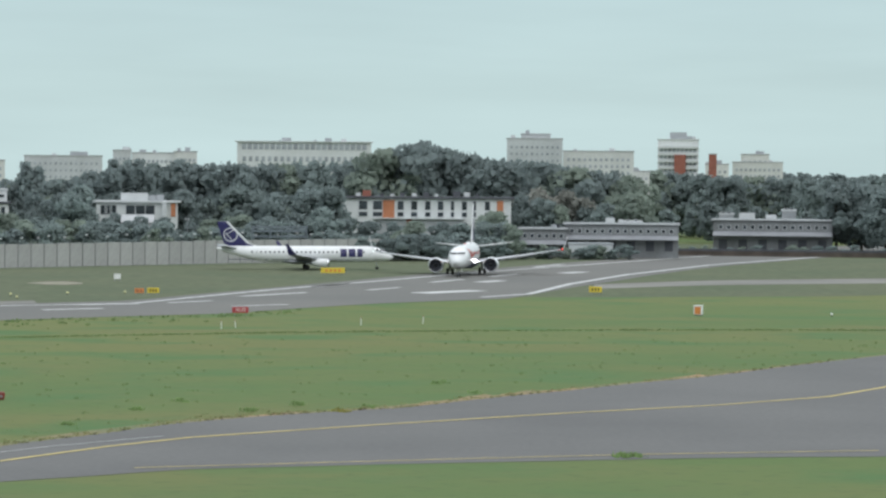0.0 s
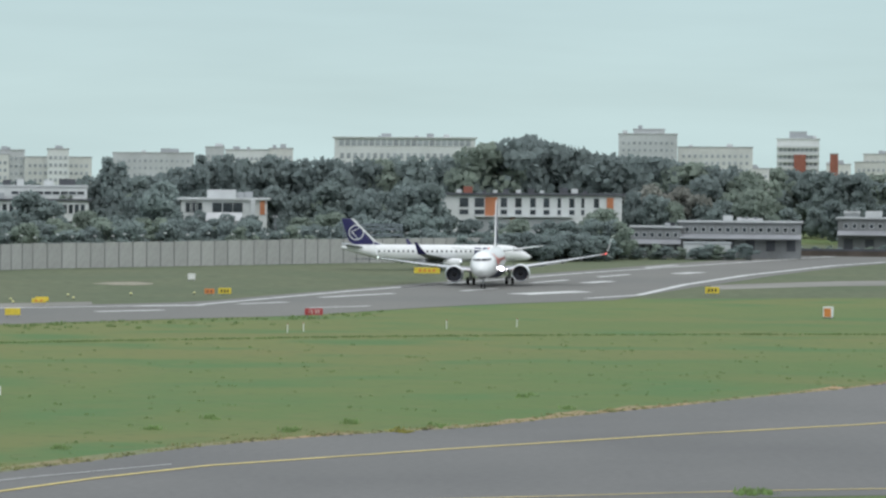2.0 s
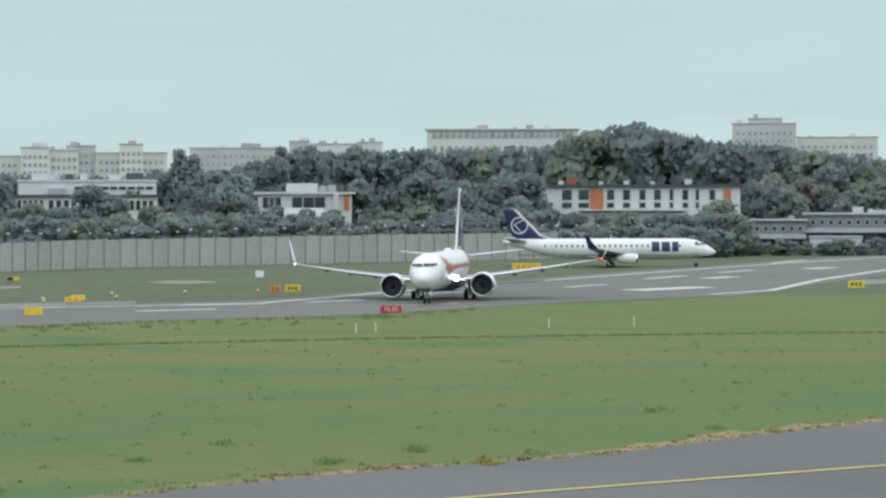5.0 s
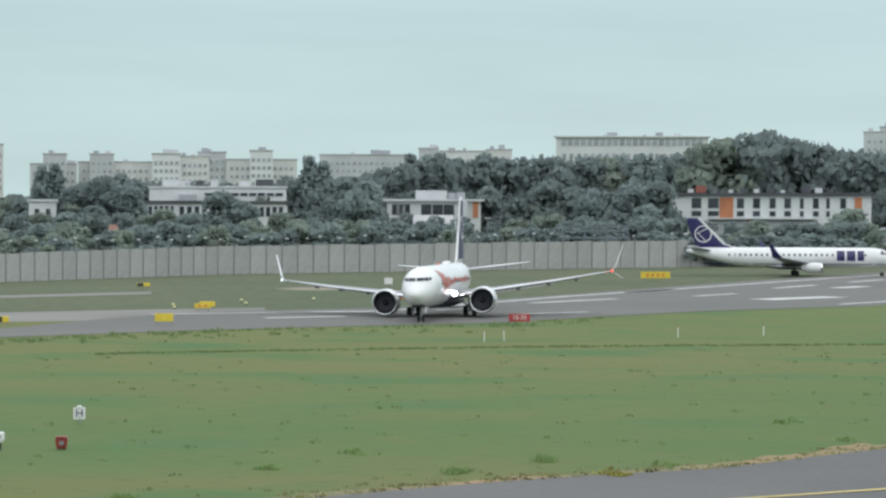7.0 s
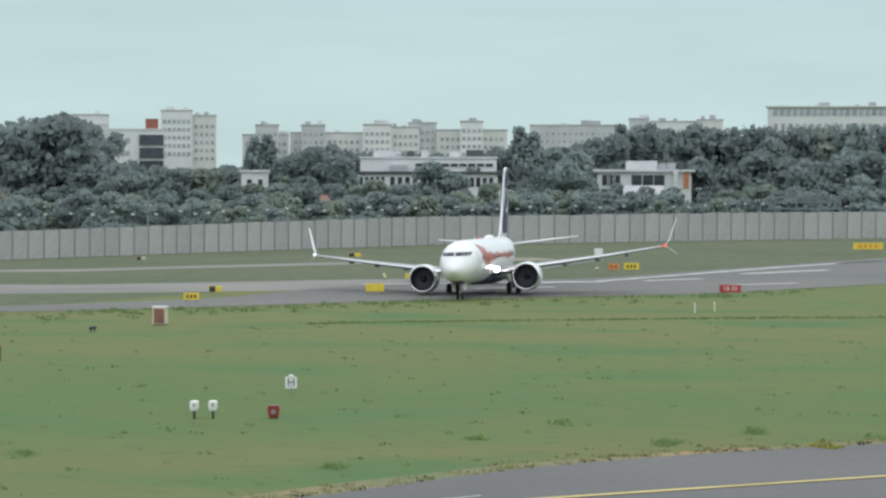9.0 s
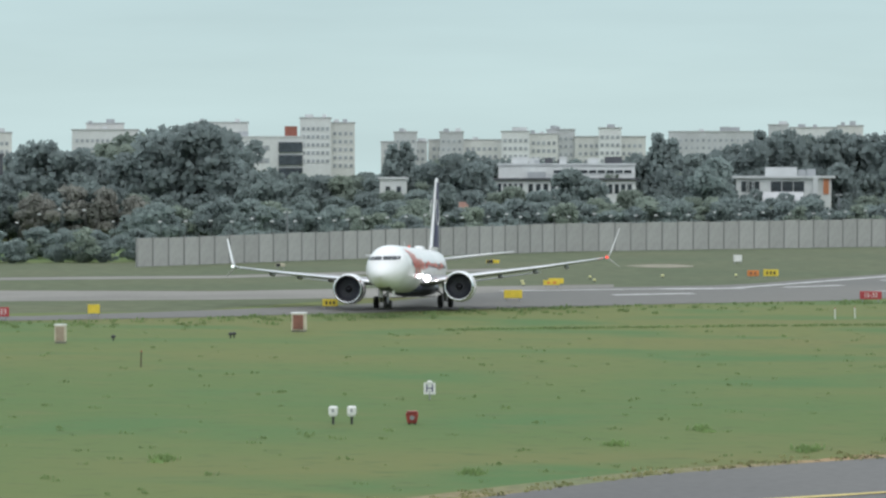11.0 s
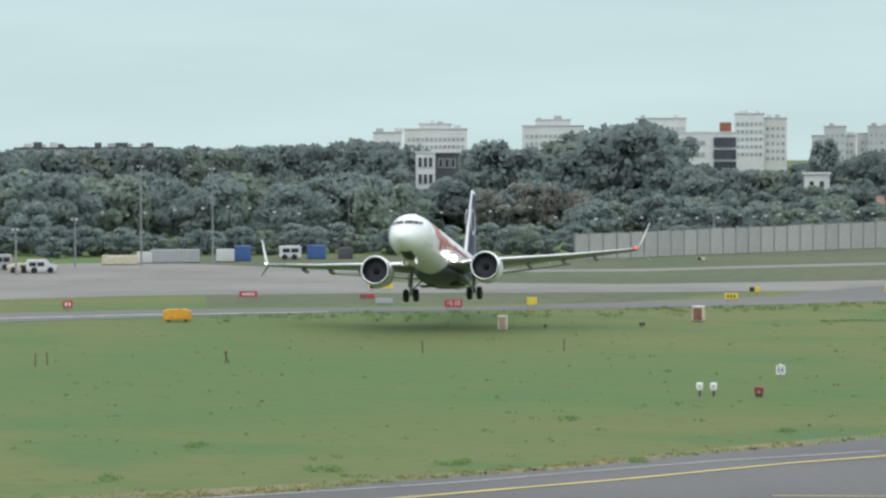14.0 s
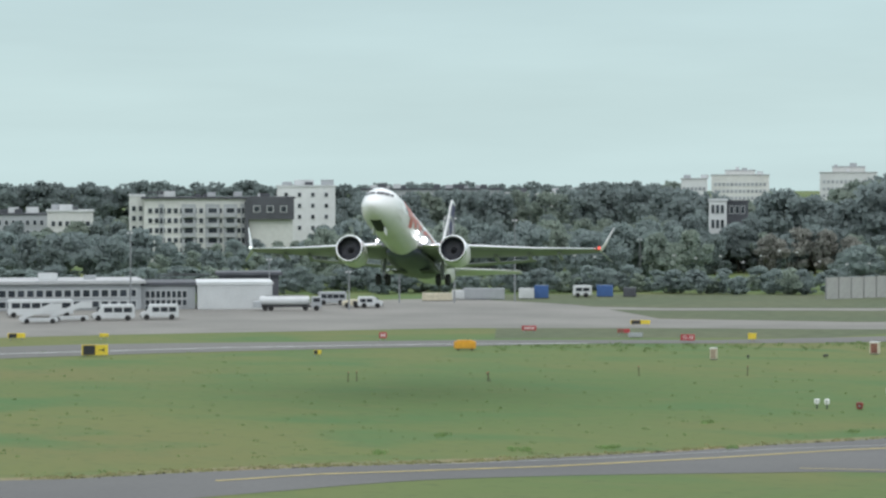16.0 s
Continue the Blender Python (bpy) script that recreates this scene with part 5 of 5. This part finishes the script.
airfield_sign("yellow and black direction sign with an arrow", -3398, 208, 3.0, 1.2, SIGN_Y, half=SIGN_K, lift=0.15)
airfield_sign("plain yellow sign in the grass strip", -3324, 243, 1.1, 0.45, SIGN_Y)
airfield_sign("yellow sign with a dark end in the grass strip", -3550, 243, 2.2, 0.6, SIGN_Y, half=SIGN_K)
arrow = bmesh.new()
box(arrow, (0, 0, 0), (0.6, 0.04, 0.1))
for s in (-1, 1):
    box(arrow, (0.2, 0, s * 0.1), (0.36, 0.04, 0.1), pose(0, 0, 0, 0, s * 40, 0))
arr = [o for o in bpy.data.objects if o.name.startswith("airfield_sign") and "arrow" in o["label"]][0]
part("arrow", arrow, SIGN_K, arr, "black arrow", local=pose(0.72, -0.15, 0.75))


def cabinet(bearing, far, w, h, d, label, front=BOX_B, body=BOX_C):
    root = new("equipment_cabinet")
    tagged(root, label, "cabinet")
    root.matrix_basis = pose(*spot(bearing, far), 0, 0, -math.degrees(bearing / 5000) - 14)
    part("plinth", cube((0, 0, 0.06), (w * 0.9, d * 0.9, 0.12)), CONCRETE, root)
    part("body", cube((0, 0, 0.1 + h / 2), (w, d, h), bevel=0.03), body, root)
    part("door", cube((w * 0.04, -d / 2 - 0.02, 0.1 + h / 2), (w * 0.78, 0.04, h * 0.86)), front, root, "weathered red-brown door")
    part("cap", cube((0, 0, 0.14 + h), (w * 1.06, d * 1.06, 0.08)), SIGN_W, root)
    return root


cabinet(-1257, 213, 1.0, 1.25, 0.9, "cream equipment cabinet with a red-brown door")
cabinet(-1676, 200, 0.75, 1.15, 0.6, "cream equipment cabinet with a tan door", front=TAN)
cabinet(825, 272, 1.0, 1.1, 0.9, "white and orange equipment cabinet in the grass", front=SIGN_O, body=SIGN_W)


def ground_box(bearing, far, label, mat=SIGN_O):
    root = new("generator_box")
    tagged(root, label, "equipment box")
    root.matrix_basis = pose(*spot(bearing, far), 0, 0, -math.degrees(bearing / 5000))
    part("body", cube((0, 0, 0.62), (2.6, 1.1, 0.85), bevel=0.08), mat, root)
    part("lid", cube((0, 0, 1.1), (1.9, 1.0, 0.14), bevel=0.05), mat, root)
    part("exhaust", tube((0.3, 0, 1.1), (0.3, 0, 1.3), 0.05, 0.05, 6), SIGN_K, root)
    for x in (-0.8, 0.8):
        part("foot", cube((x, 0, 0.1), (0.3, 0.9, 0.22)), SIGN_K, root)
    return root


ground_box(-2376, 216, "orange-yellow generator box beside the runway", material("machine_yellow", (0.72, 0.36, 0.03), 0.5, 0, 0.1, 1.5))


def h_sign():
    root = new("letter_sign")
    tagged(root, "white board with a dark letter on a thin post", "sign")
    root.matrix_basis = pose(*spot(-1026, 148.3), 0, 0, 12)
    part("post", tube((0, 0, 0), (0, 0, 0.5), 0.04, 0.04, 6), GREYM, root)
    part("board", cube((0, 0, 0.6), (0.62, 0.06, 0.62), bevel=0.02), SIGN_W, root)
    part("cap_lamp", turned([(0.9, 0.13), (0.95, 0.14), (1.0, 0.1), (1.02, 0.02)], "Z", 14), SIGN_W, root)
    lettering("H", 0.6, NAVY, root, (0, -0.04, 0.6))


h_sign()


def marker_lamp(bearing, far):
    root = new("approach_marker")
    tagged(root, "small white box lamp on a dark stake", "marker", group="white box lamps")
    root.matrix_basis = pose(*spot(bearing, far))
    part("stake", cube((0, 0, 0.2), (0.1, 0.1, 0.4)), SIGN_K, root)
    part("housing", loft([[Vector((sx * w, sy * w, z)) for sx, sy in ((-1, -1), (1, -1), (1, 1), (-1, 1))] for z, w in ((0.38, 0.13), (0.5, 0.18), (0.8, 0.18), (0.86, 0.14))]), SIGN_W, root)
    part("lens", cube((0.03, -0.19, 0.66), (0.1, 0.03, 0.16)), GREYM, root)


marker_lamp(-1197, 134)
marker_lamp(-1164, 134)


def red_unit():
    root = new("red_light_unit")
    tagged(root, "squat red approach light unit in the grass", "light unit")
    root.matrix_basis = pose(*spot(-1057, 134), 0, 0, 10)
    red = material("unit_red", (0.30, 0.05, 0.04), 0.5, 0, 0.15, 3)
    part("body", loft([[Vector((sx * w, sy * w * 0.8, z)) for sx, sy in ((-1, -1), (1, -1), (1, 1), (-1, 1))] for z, w in ((0.05, 0.2), (0.12, 0.24), (0.5, 0.3), (0.56, 0.26))]), red, root)
    part("lens", turned([(-0.26, 0.1), (-0.22, 0.12), (-0.18, 0.12)], "Y", 14, at=(0, 0, 0.32)), GREYM, root)
    part("hood", cube((0, -0.05, 0.6), (0.5, 0.5, 0.05), bevel=0.01), red, root)
    for x in (-0.15, 0.15):
        part("foot", cube((x, 0, 0.03), (0.08, 0.3, 0.06)), SIGN_K, root)


red_unit()


def stake(bearing, far, h, mat, label, lean=0.0):
    root = new("marker_stake")
    tagged(root, label, "stake", group="stakes in the grass")
    root.matrix_basis = pose(*spot(bearing, far), 0, lean, 0)
    part("rod", tube((0, 0, 0), (0, 0, h), 0.045, 0.04, 7), mat, root)
    part("tip", tube((0, 0, h), (0, 0, h + 0.09), 0.05, 0.03, 7), SIGN_R, root)


for b, f in ((-312, 232.5), (-277, 234.3), (30, 241), (180, 245)):
    stake(b, f, 0.85, SIGN_W, "thin white stake in the grass", random.uniform(-4, 4))
for b, f, ln in ((-1852, 172.5, -3), (-1536, 174.6, 2), (-2727, 163, 2), (-2699, 164, -2), (-2300, 163.5, 6), (-2292, 163.3, -24)):
    stake(b, f, 0.95, material("dark_wood_stake", (0.09, 0.06, 0.045), 0.9, 0, 0.2, 3), "thin dark stake in the grass", ln)


def edge_light(bearing, far, mat, label):
    root = new("edge_light")
    tagged(root, label, "edge light", group="runway edge lights")
    root.matrix_basis = pose(*spot(bearing, far))
    part("stem", tube((0, 0, 0), (0, 0, 0.25), 0.06, 0.05, 8), SIGN_K, root)
    part("globe", turned([(0.2, 0.12), (0.26, 0.17), (0.36, 0.16), (0.42, 0.05)], "Z", 12), mat, root)


for b, f in ((-742, 318), (-614, 322), (-485, 325), (-862, 305), (-734, 309), (1132, 274), (-860, 298)):
    edge_light(b, f, SIGN_W if b > 0 else material("pale_yellow_lens", (0.75, 0.72, 0.35), 0.4, 0, 0.05, 2), "small pale runway edge light")
for b, f in ((-1584, 202.3), (-1378, 204.8), (-1372, 205.2)):
    edge_light(b, f, SIGN_K, "small black edge light in the grass")

# ---- vehicles on the apron ----
BLUE = material("blue_van_paint", (0.05, 0.12, 0.32), 0.4, 0, 0.08, 1)
VGLASS = material("vehicle_glass", (0.03, 0.035, 0.045), 0.12, 0, 0.1, 1)


def rolling(parent, x, y, r=0.42):
    w = part("wheel", turned([(-0.12, r * 0.55), (0.12, r * 0.55)], "Y", 12), GREYM, parent, local=pose(x, y, r))
    part("tyre", turned([(-0.13, r * 0.56), (-0.13, r * 0.95), (0, r), (0.13, r * 0.95), (0.13, r * 0.56)], "Y", 16), TYRE, w)


def road_vehicle(name, label, bearing, far, length, height, mat, panes, yaw=0.0, category="bus", nose=0.0):
    """A bus or van seen from its side: x is along it. nose: length of a sloping bonnet."""
    root = new(name)
    tagged(root, label, category)
    root.matrix_basis = pose(*spot(bearing, far), 0, 0, -math.degrees(bearing / 5000) + yaw)
    lo, L, w = 0.38, length / 2, 1.2
    prof = [(-L, lo), (-L, lo + 0.55 if nose else height - 0.2), (-L + nose, lo + 0.8 if nose else height - 0.05), (-L + nose * 1.6 + 0.15, height), (L - 0.15, height), (L, height - 0.25), (L, lo)]
    bm = loft([[Vector((x, s * w, z)) for x, z in prof] for s in (-1, 1)])
    bmesh.ops.bevel(bm, geom=bm.edges[:], offset=0.06, segments=2, affect="EDGES")
    part("body", bm, mat, root)
    n = panes
    span = length - nose * 1.6 - 0.7
    for s in (-1, 1):
        for i in range(n):
            x = -L + nose * 1.6 + 0.4 + span * (i + 0.5) / n
            part("side_window", cube((x, s * (w + 0.012), height * 0.68), (span / n * 0.86, 0.03, height * 0.3)), VGLASS, root)
    part("windscreen", cube((-L + nose * 1.3 - (0.0 if nose else 0.02), 0, height * 0.7), (0.05 if not nose else 0.5, 2.0, height * 0.34)), VGLASS, root)
    for x in (-L + max(0.8, nose * 0.9), L - 1.0):
        for s in (-1, 1):
            rolling(root, x, s * 1.08)
    part("bumper", cube((-L - 0.03, 0, 0.5), (0.15, 2.2, 0.25), bevel=0.03), SIGN_K, root)
    for s in (-1, 1):
        part("headlight", cube((-L - 0.02, s * 0.85, 0.8), (0.08, 0.3, 0.2)), LAMPW, root)
    return root


road_vehicle("apron_bus", "long white apron bus with dark windows by the terminal", -3420, 303, 9.5, 2.6, SHEET, 6)
road_vehicle("minibus", "white minibus with dark windows on the apron", -3253, 291, 6.0, 2.3, SHEET, 3, nose=0.7, category="minibus")
road_vehicle("minibus", "white shuttle minibus on the apron", -3138, 293, 5.4, 2.2, SHEET, 3, nose=0.7, category="minibus")
road_vehicle("coach", "dark grey coach parked behind the tanker", -2700, 338, 4.6, 2.1, GREYR, 4, category="coach")
road_vehicle("van", "white panel van beside the trees", -2612, 327, 3.9, 1.75, SHEET, 2, yaw=180, nose=0.7, category="van")
road_vehicle("car", "pale yellow service car beside the van", -2655, 328, 3.2, 1.25, BOX_C, 2, nose=0.8, category="car")
road_vehicle("container_cabin", "white cabin truck beside blue containers", -2110, 367, 3.2, 2.0, SHEET, 2, category="truck")
for b, f, ww, hh, m, lab in ((-2058, 369, 2.8, 1.9, BLUE, "blue container on the apron edge"), (-2205, 362, 2.4, 2.1, BLUE, "blue container beside the grass"), (-2240, 360, 2.6, 1.7, SHEET, "white container beside the grass"),
                             (-2340, 357, 7.0, 1.8, GREYR, "long grey container cabin"), (-2400, 357, 2.2, 1.5, SHEET, "small white site box"), (-2000, 369, 2.2, 1.5, SLATE, "dark striped barrier block"), (-2450, 352, 5.0, 1.2, BOX_C, "low tan site cabin")):
    root = new("container")
    tagged(root, lab, "container")
    root.matrix_basis = pose(*spot(b, f), 0, 0, -math.degrees(b / 5000))
    part("body", cube((0, 0, hh / 2 + 0.1), (ww, 2.0, hh), bevel=0.04), m, root)
    for k in range(int(ww / 0.4)):
        part("rib", cube((-ww / 2 + 0.3 + k * 0.4, -1.02, hh / 2 + 0.1), (0.12, 0.05, hh * 0.86)), m, root)
    part("base_rail", cube((0, 0, 0.06), (ww, 1.9, 0.12)), SIGN_K, root)


def tanker():
    root = new("fuel_tanker")
    tagged(root, "white fuel tanker truck parked before the hangar", "tanker")
    root.matrix_basis = pose(*spot(-2805, 318), 0, 0, -math.degrees(-2805 / 5000))
    part("tank", turned([(-3.9, 0.3), (-3.8, 0.62), (-3.5, 0.72), (3.5, 0.72), (3.8, 0.62), (3.9, 0.3)], "X", 20, at=(-1.0, 0, 1.55)), SHEET, root, "white cylindrical tank", smooth=True)
    part("chassis", cube((-0.3, 0, 0.7), (8.8, 0.9, 0.25)), SIGN_K, root)
    part("cab", cube((3.9, 0, 1.3), (1.6, 2.0, 1.7), bevel=0.1), GREYR, root, "grey driver's cab")
    part("cab_window", cube((3.9, -1.01, 1.65), (1.0, 0.04, 0.55)), VGLASS, root)
    part("walkway", cube((-1, 0, 2.32), (6, 0.4, 0.1)), GREYM, root)
    for x in (-4.0, -3.1, 2.2, 3.9):
        for s in (-1, 1):
            rolling(root, x, s * 0.9, 0.42)
    for x in (-4.6,):
        part("rear_module", cube((x - 0.6, 0, 1.0), (1.3, 1.9, 0.9), bevel=0.05), GREYR, root)


tanker()


def boarding_stairs(bearing, far, yaw):
    root = new("boarding_stairs")
    tagged(root, "white mobile boarding stairs on the apron", "boarding stairs")
    root.matrix_basis = pose(*spot(bearing, far), 0, 0, -math.degrees(bearing / 5000) + yaw)
    part("base_truck", cube((0, 0, 0.5), (5.2, 1.7, 0.45), bevel=0.06), SHEET, root)
    for s in (-1, 1):
        part("side_panel", loft([[Vector((x, s * 0.8 + e, z)) for x, z in ((-2.9, 0.5), (-2.7, 0.95), (1.6, 2.75), (3.0, 2.75), (3.0, 1.9), (1.4, 1.9))] for e in (-0.03, 0.03)]), SHEET, root, "white side panel")
        for x in (-1.8, 1.8):
            rolling(root, x, s * 0.8, 0.35)
    for k in range(11):
        part("step", cube((-2.5 + k * 0.38, 0, 0.72 + k * 0.17), (0.36, 1.5, 0.06)), GREYM, root)
    part("platform", cube((2.3, 0, 1.95), (1.5, 1.6, 0.1)), GREYM, root)


boarding_stairs(-3440, 285, 0)
boarding_stairs(-3360, 290, 0)

# ---- growth in the grass ----
def tufts(name, label, spots, mat, seed, blades=9, tall=0.4, wide=0.5):
    """Many small blade clumps as one piece of ground cover."""
    rng = random.Random(seed)
    verts, faces = [], []
    for c, s in spots:
        for _ in range(blades):
            a, r = rng.uniform(0, 6.28), rng.uniform(0, wide) * s
            p = c + Vector((math.cos(a) * r, math.sin(a) * r, 0))
            h, w = tall * s * rng.uniform(0.5, 1.1), 0.09 * s * rng.uniform(0.7, 1.6)
            lean = Vector((rng.uniform(-0.5, 0.5), rng.uniform(-0.5, 0.5), 0)) * h
            side = Vector((math.cos(a + 1.3), math.sin(a + 1.3), 0)) * w
            i = len(verts)
            verts += [p - side, p + side, p + lean * 0.5 + side * 0.8 + Vector((0, 0, h * 0.6)), p + lean + Vector((0, 0, h)), p + lean * 0.5 - side * 0.8 + Vector((0, 0, h * 0.6))]
            faces += [(i, i + 1, i + 2, i + 4), (i + 2, i + 3, i + 4)]
    me = bpy.data.meshes.new(name)
    me.from_pydata(verts, [], faces)
    me.materials.append(mat)
    ob = new(name, me)
    return tagged(ob, label, "grass", kind="stuff")


WEED = material("bright_weed_leaf", (0.13, 0.21, 0.07), 0.8, 0, 0.2, 0.5)
LONG = material("long_grass", (0.10, 0.15, 0.06), 0.9, 0, 0.2, 0.2)
BROWN = material("brown_dry_stalks", (0.21, 0.175, 0.09), 0.9, 0, 0.25, 0.4)
for m in (WEED, LONG, BROWN):
    n, l = m.node_tree.nodes, m.node_tree.links
    thin, both = n.new("ShaderNodeBsdfTranslucent"), n.new("ShaderNodeAddShader")
    thin.inputs["Color"].default_value = (0.10, 0.13, 0.05, 1)
    l.new(n["Principled BSDF"].outputs[0], both.inputs[0])
    l.new(thin.outputs[0], both.inputs[1])
    l.new(both.outputs[0], n["Material Output"].inputs["Surface"])
rng = random.Random(21)
edge = lambda table, b: next((p[1] + (q[1] - p[1]) * (b - p[0]) / (q[0] - p[0]) for p, q in zip(table, table[1:]) if p[0] <= b <= q[0]), table[-1][1])
tufts("grass_tufts", "scattered longer grass tufts on the mown airfield", [(spot(b := rng.uniform(-4300, 1500), rng.uniform(edge(TX_FAR, b) + 3, 225)), rng.uniform(0.25, 0.75) ** 1.5) for _ in range(900)], LONG, 1, 8, 0.26, 0.9)
tufts("taxiway_fringe", "dry ragged grass fringe along the taxiway", [(spot(b := rng.uniform(-4300, 1700), edge(TX_FAR, b) + abs(rng.gauss(0, 1.4)) + 0.1), rng.uniform(0.2, 0.7)) for _ in range(1100)], BROWN, 2, 7, 0.22, 0.8)
tufts("drain_line_grass", "darker line of long grass across the airfield", [(spot(b := rng.uniform(-1000, 1600), 217 + (b + 784) * 0.0125 + rng.gauss(0, 0.5)), rng.uniform(0.3, 0.7)) for _ in range(1100)], LONG, 3, 7, 0.28, 0.8)
tufts("runway_fringe", "long grass clumps along the runway edge", [(spot(b := rng.uniform(-2300, -100), edge(RW_NEAR, b) - 2 - abs(rng.gauss(0, 6))), rng.uniform(0.3, 0.9)) for _ in range(260)], LONG, 4, 12, 0.4, 1.1)
weeds = [(-210, 128), (10, 126), (320, 140), (-360, 122), (-700, 124), (-950, 112), (-1500, 118), (-2100, 92), (-2150, 92.6), (-1800, 94), (-1760, 95), (-2700, 90), (850, 90), (880, 90.5), (920, 90), (870, 89), (-1300, 96), (-540, 131), (220, 150), (-2450, 104)]
tufts("weed_clumps", "bright green leafy weed clumps in the grass", [(spot(b + rng.gauss(0, 9), d + rng.gauss(0, 0.5)), rng.uniform(0.35, 0.85)) for b, d in weeds for _ in range(6)], WEED, 5, 12, 0.34, 0.8)
strip("dry_verge", [(b, d + 0.05) for b, d in TX_FAR], [(b, d + 2.0 + 0.9 * math.sin(b / 210) + 0.5 * math.sin(b / 37)) for b, d in TX_FAR], 0.012, DRY, "dry brown verge along the taxiway")

BARE = material("scorched_orange_verge", (0.31, 0.205, 0.105), 0.95, 0, 0.3, 0.25, 0.3, second=(0.20, 0.165, 0.08), fine=16)
for lo, hi, wide in ((60, 660, 4.2), (780, 1060, 3.4), (-420, -160, 1.6)):
    line = [lo + (hi - lo) * k / 40 for k in range(41)]
    strip("scorched_verge", [(b, edge(TX_FAR, b) + 0.2) for b in line],
          [(b, edge(TX_FAR, b) + 0.4 + wide * math.sin(math.pi * k / 40) ** 0.7 * (0.75 + 0.25 * math.sin(b / 23) + 0.15 * math.sin(b / 9))) for k, b in enumerate(line)], 0.018, BARE, "scorched orange-brown grass verge by the taxiway")
CLOD = material("dark_turf_clod", (0.055, 0.055, 0.032), 0.95, 0, 0.3, 1.0)
tufts("verge_clods", "dark ragged turf clods along the taxiway edge", [(spot((b := rng.uniform(-4200, 1600)) + rng.gauss(0, 2), edge(TX_FAR, b) + abs(rng.gauss(0, 0.5))), rng.uniform(0.12, 0.42)) for _ in range(150)], CLOD, 6, 10, 0.3, 0.9)
FLOWER = material("yellow_flowering_weed", (0.33, 0.31, 0.06), 0.85, 0, 0.2, 0.8)
tufts("flowering_weed", "yellow-flowering weed patch near the taxiway edge", [(spot(-84 + rng.gauss(0, 16), 121.5 + rng.gauss(0, 0.7)), rng.uniform(0.3, 0.6)) for _ in range(26)], FLOWER, 7, 14, 0.32, 0.7)


# ---- what moves ----
def motions():
    walk(airliner, [
        (0.0, pose(22.84, 411.75, 0.03, 0.00, 1.13, 172.16)),
        (1.0, pose(16.04, 395.92, 0.01, 0.00, 0.72, 173.54)),
        (2.0, pose(8.54, 365.00, 0.03, 0.00, 1.41, 175.04)),
        (2.5, pose(5.47, 349.44, 0.02, 0.00, 1.28, 174.93)),
        (3.0, pose(2.43, 328.33, 0.03, 0.00, 1.22, 175.16)),
        (3.5, pose(-0.50, 321.97, -0.06, 0.20, 1.02, 174.87)),
        (4.0, pose(-3.51, 318.82, -0.11, 0.30, 1.17, 174.94)),
        (4.5, pose(-6.57, 312.79, -0.14, 0.40, 1.05, 175.05)),
        (7.0, pose(-21.93, 282.83, -0.19, 0.60, 1.87, 177.02)),
        (7.5, pose(-25.45, 279.08, -0.13, 0.60, 2.30, 177.85)),
        (8.0, pose(-28.90, 273.49, -0.19, 0.70, 1.82, 178.28)),
        (8.5, pose(-32.82, 269.97, -0.10, 0.70, 1.98, 179.59)),
        (9.0, pose(-36.40, 264.23, -0.15, 0.80, 1.86, 180.00)),
        (9.5, pose(-40.72, 260.99, -0.09, 0.90, 1.73, 181.44)),
        (12.0, pose(-60.52, 231.57, 0.02, 4.13, 1.45, 186.12)),
        (12.5, pose(-64.68, 224.70, 0.12, 4.84, 1.30, 187.50)),
        (13.0, pose(-66.09, 209.32, 1.18, 6.22, 1.51, 188.59)),
        (13.5, pose(-69.38, 200.58, 1.95, 7.72, 1.47, 189.95)),
        (14.0, pose(-72.18, 190.98, 2.76, 9.53, 2.53, 191.07)),
        (14.5, pose(-72.49, 174.75, 4.09, 10.30, 1.58, 192.90)),
        (15.0, pose(-73.60, 161.80, 5.80, 11.80, 1.08, 194.00)),
        (15.5, pose(-72.76, 145.14, 7.91, 13.14, 0.44, 195.20)),
        (16.0, pose(-71.11, 128.21, 10.57, 14.30, 0.14, 197.17)),
    ])
    # struts stretch as the weight comes off; the nose leg swings forward into its bay
    for leg in GEAR[:2]:
        walk(leg, [(0.0, pose(0, 0, 0)), (12.4, pose(0, 0, 0)), (13.3, pose(0, 0, -0.35)), (16.0, pose(0, 0, -0.35))])
    walk(GEAR[2], [(0.0, pose(0, 15.3, 2.0)), (12.9, pose(0, 15.3, 2.0)), (13.5, pose(0, 15.3, 2.0, 45)), (14.1, pose(0, 15.3, 2.0, 88)), (16.0, pose(0, 15.3, 2.0, 88))])
    # the regional jet rolls along the wall at taxi speed
    rows = []
    for t, tail in ((0, -247), (2, -172), (3.5, -112), (5, -44), (7, 52), (8, 101), (10, 205), (13, 360), (16, 515)):
        mid = spot(tail + 186, 432)
        rows.append((t, pose(mid.x, mid.y, 0, 0, 0, -90 - math.degrees((tail + 186) / 5000) + 4)))
    walk(jet, rows)


motions()
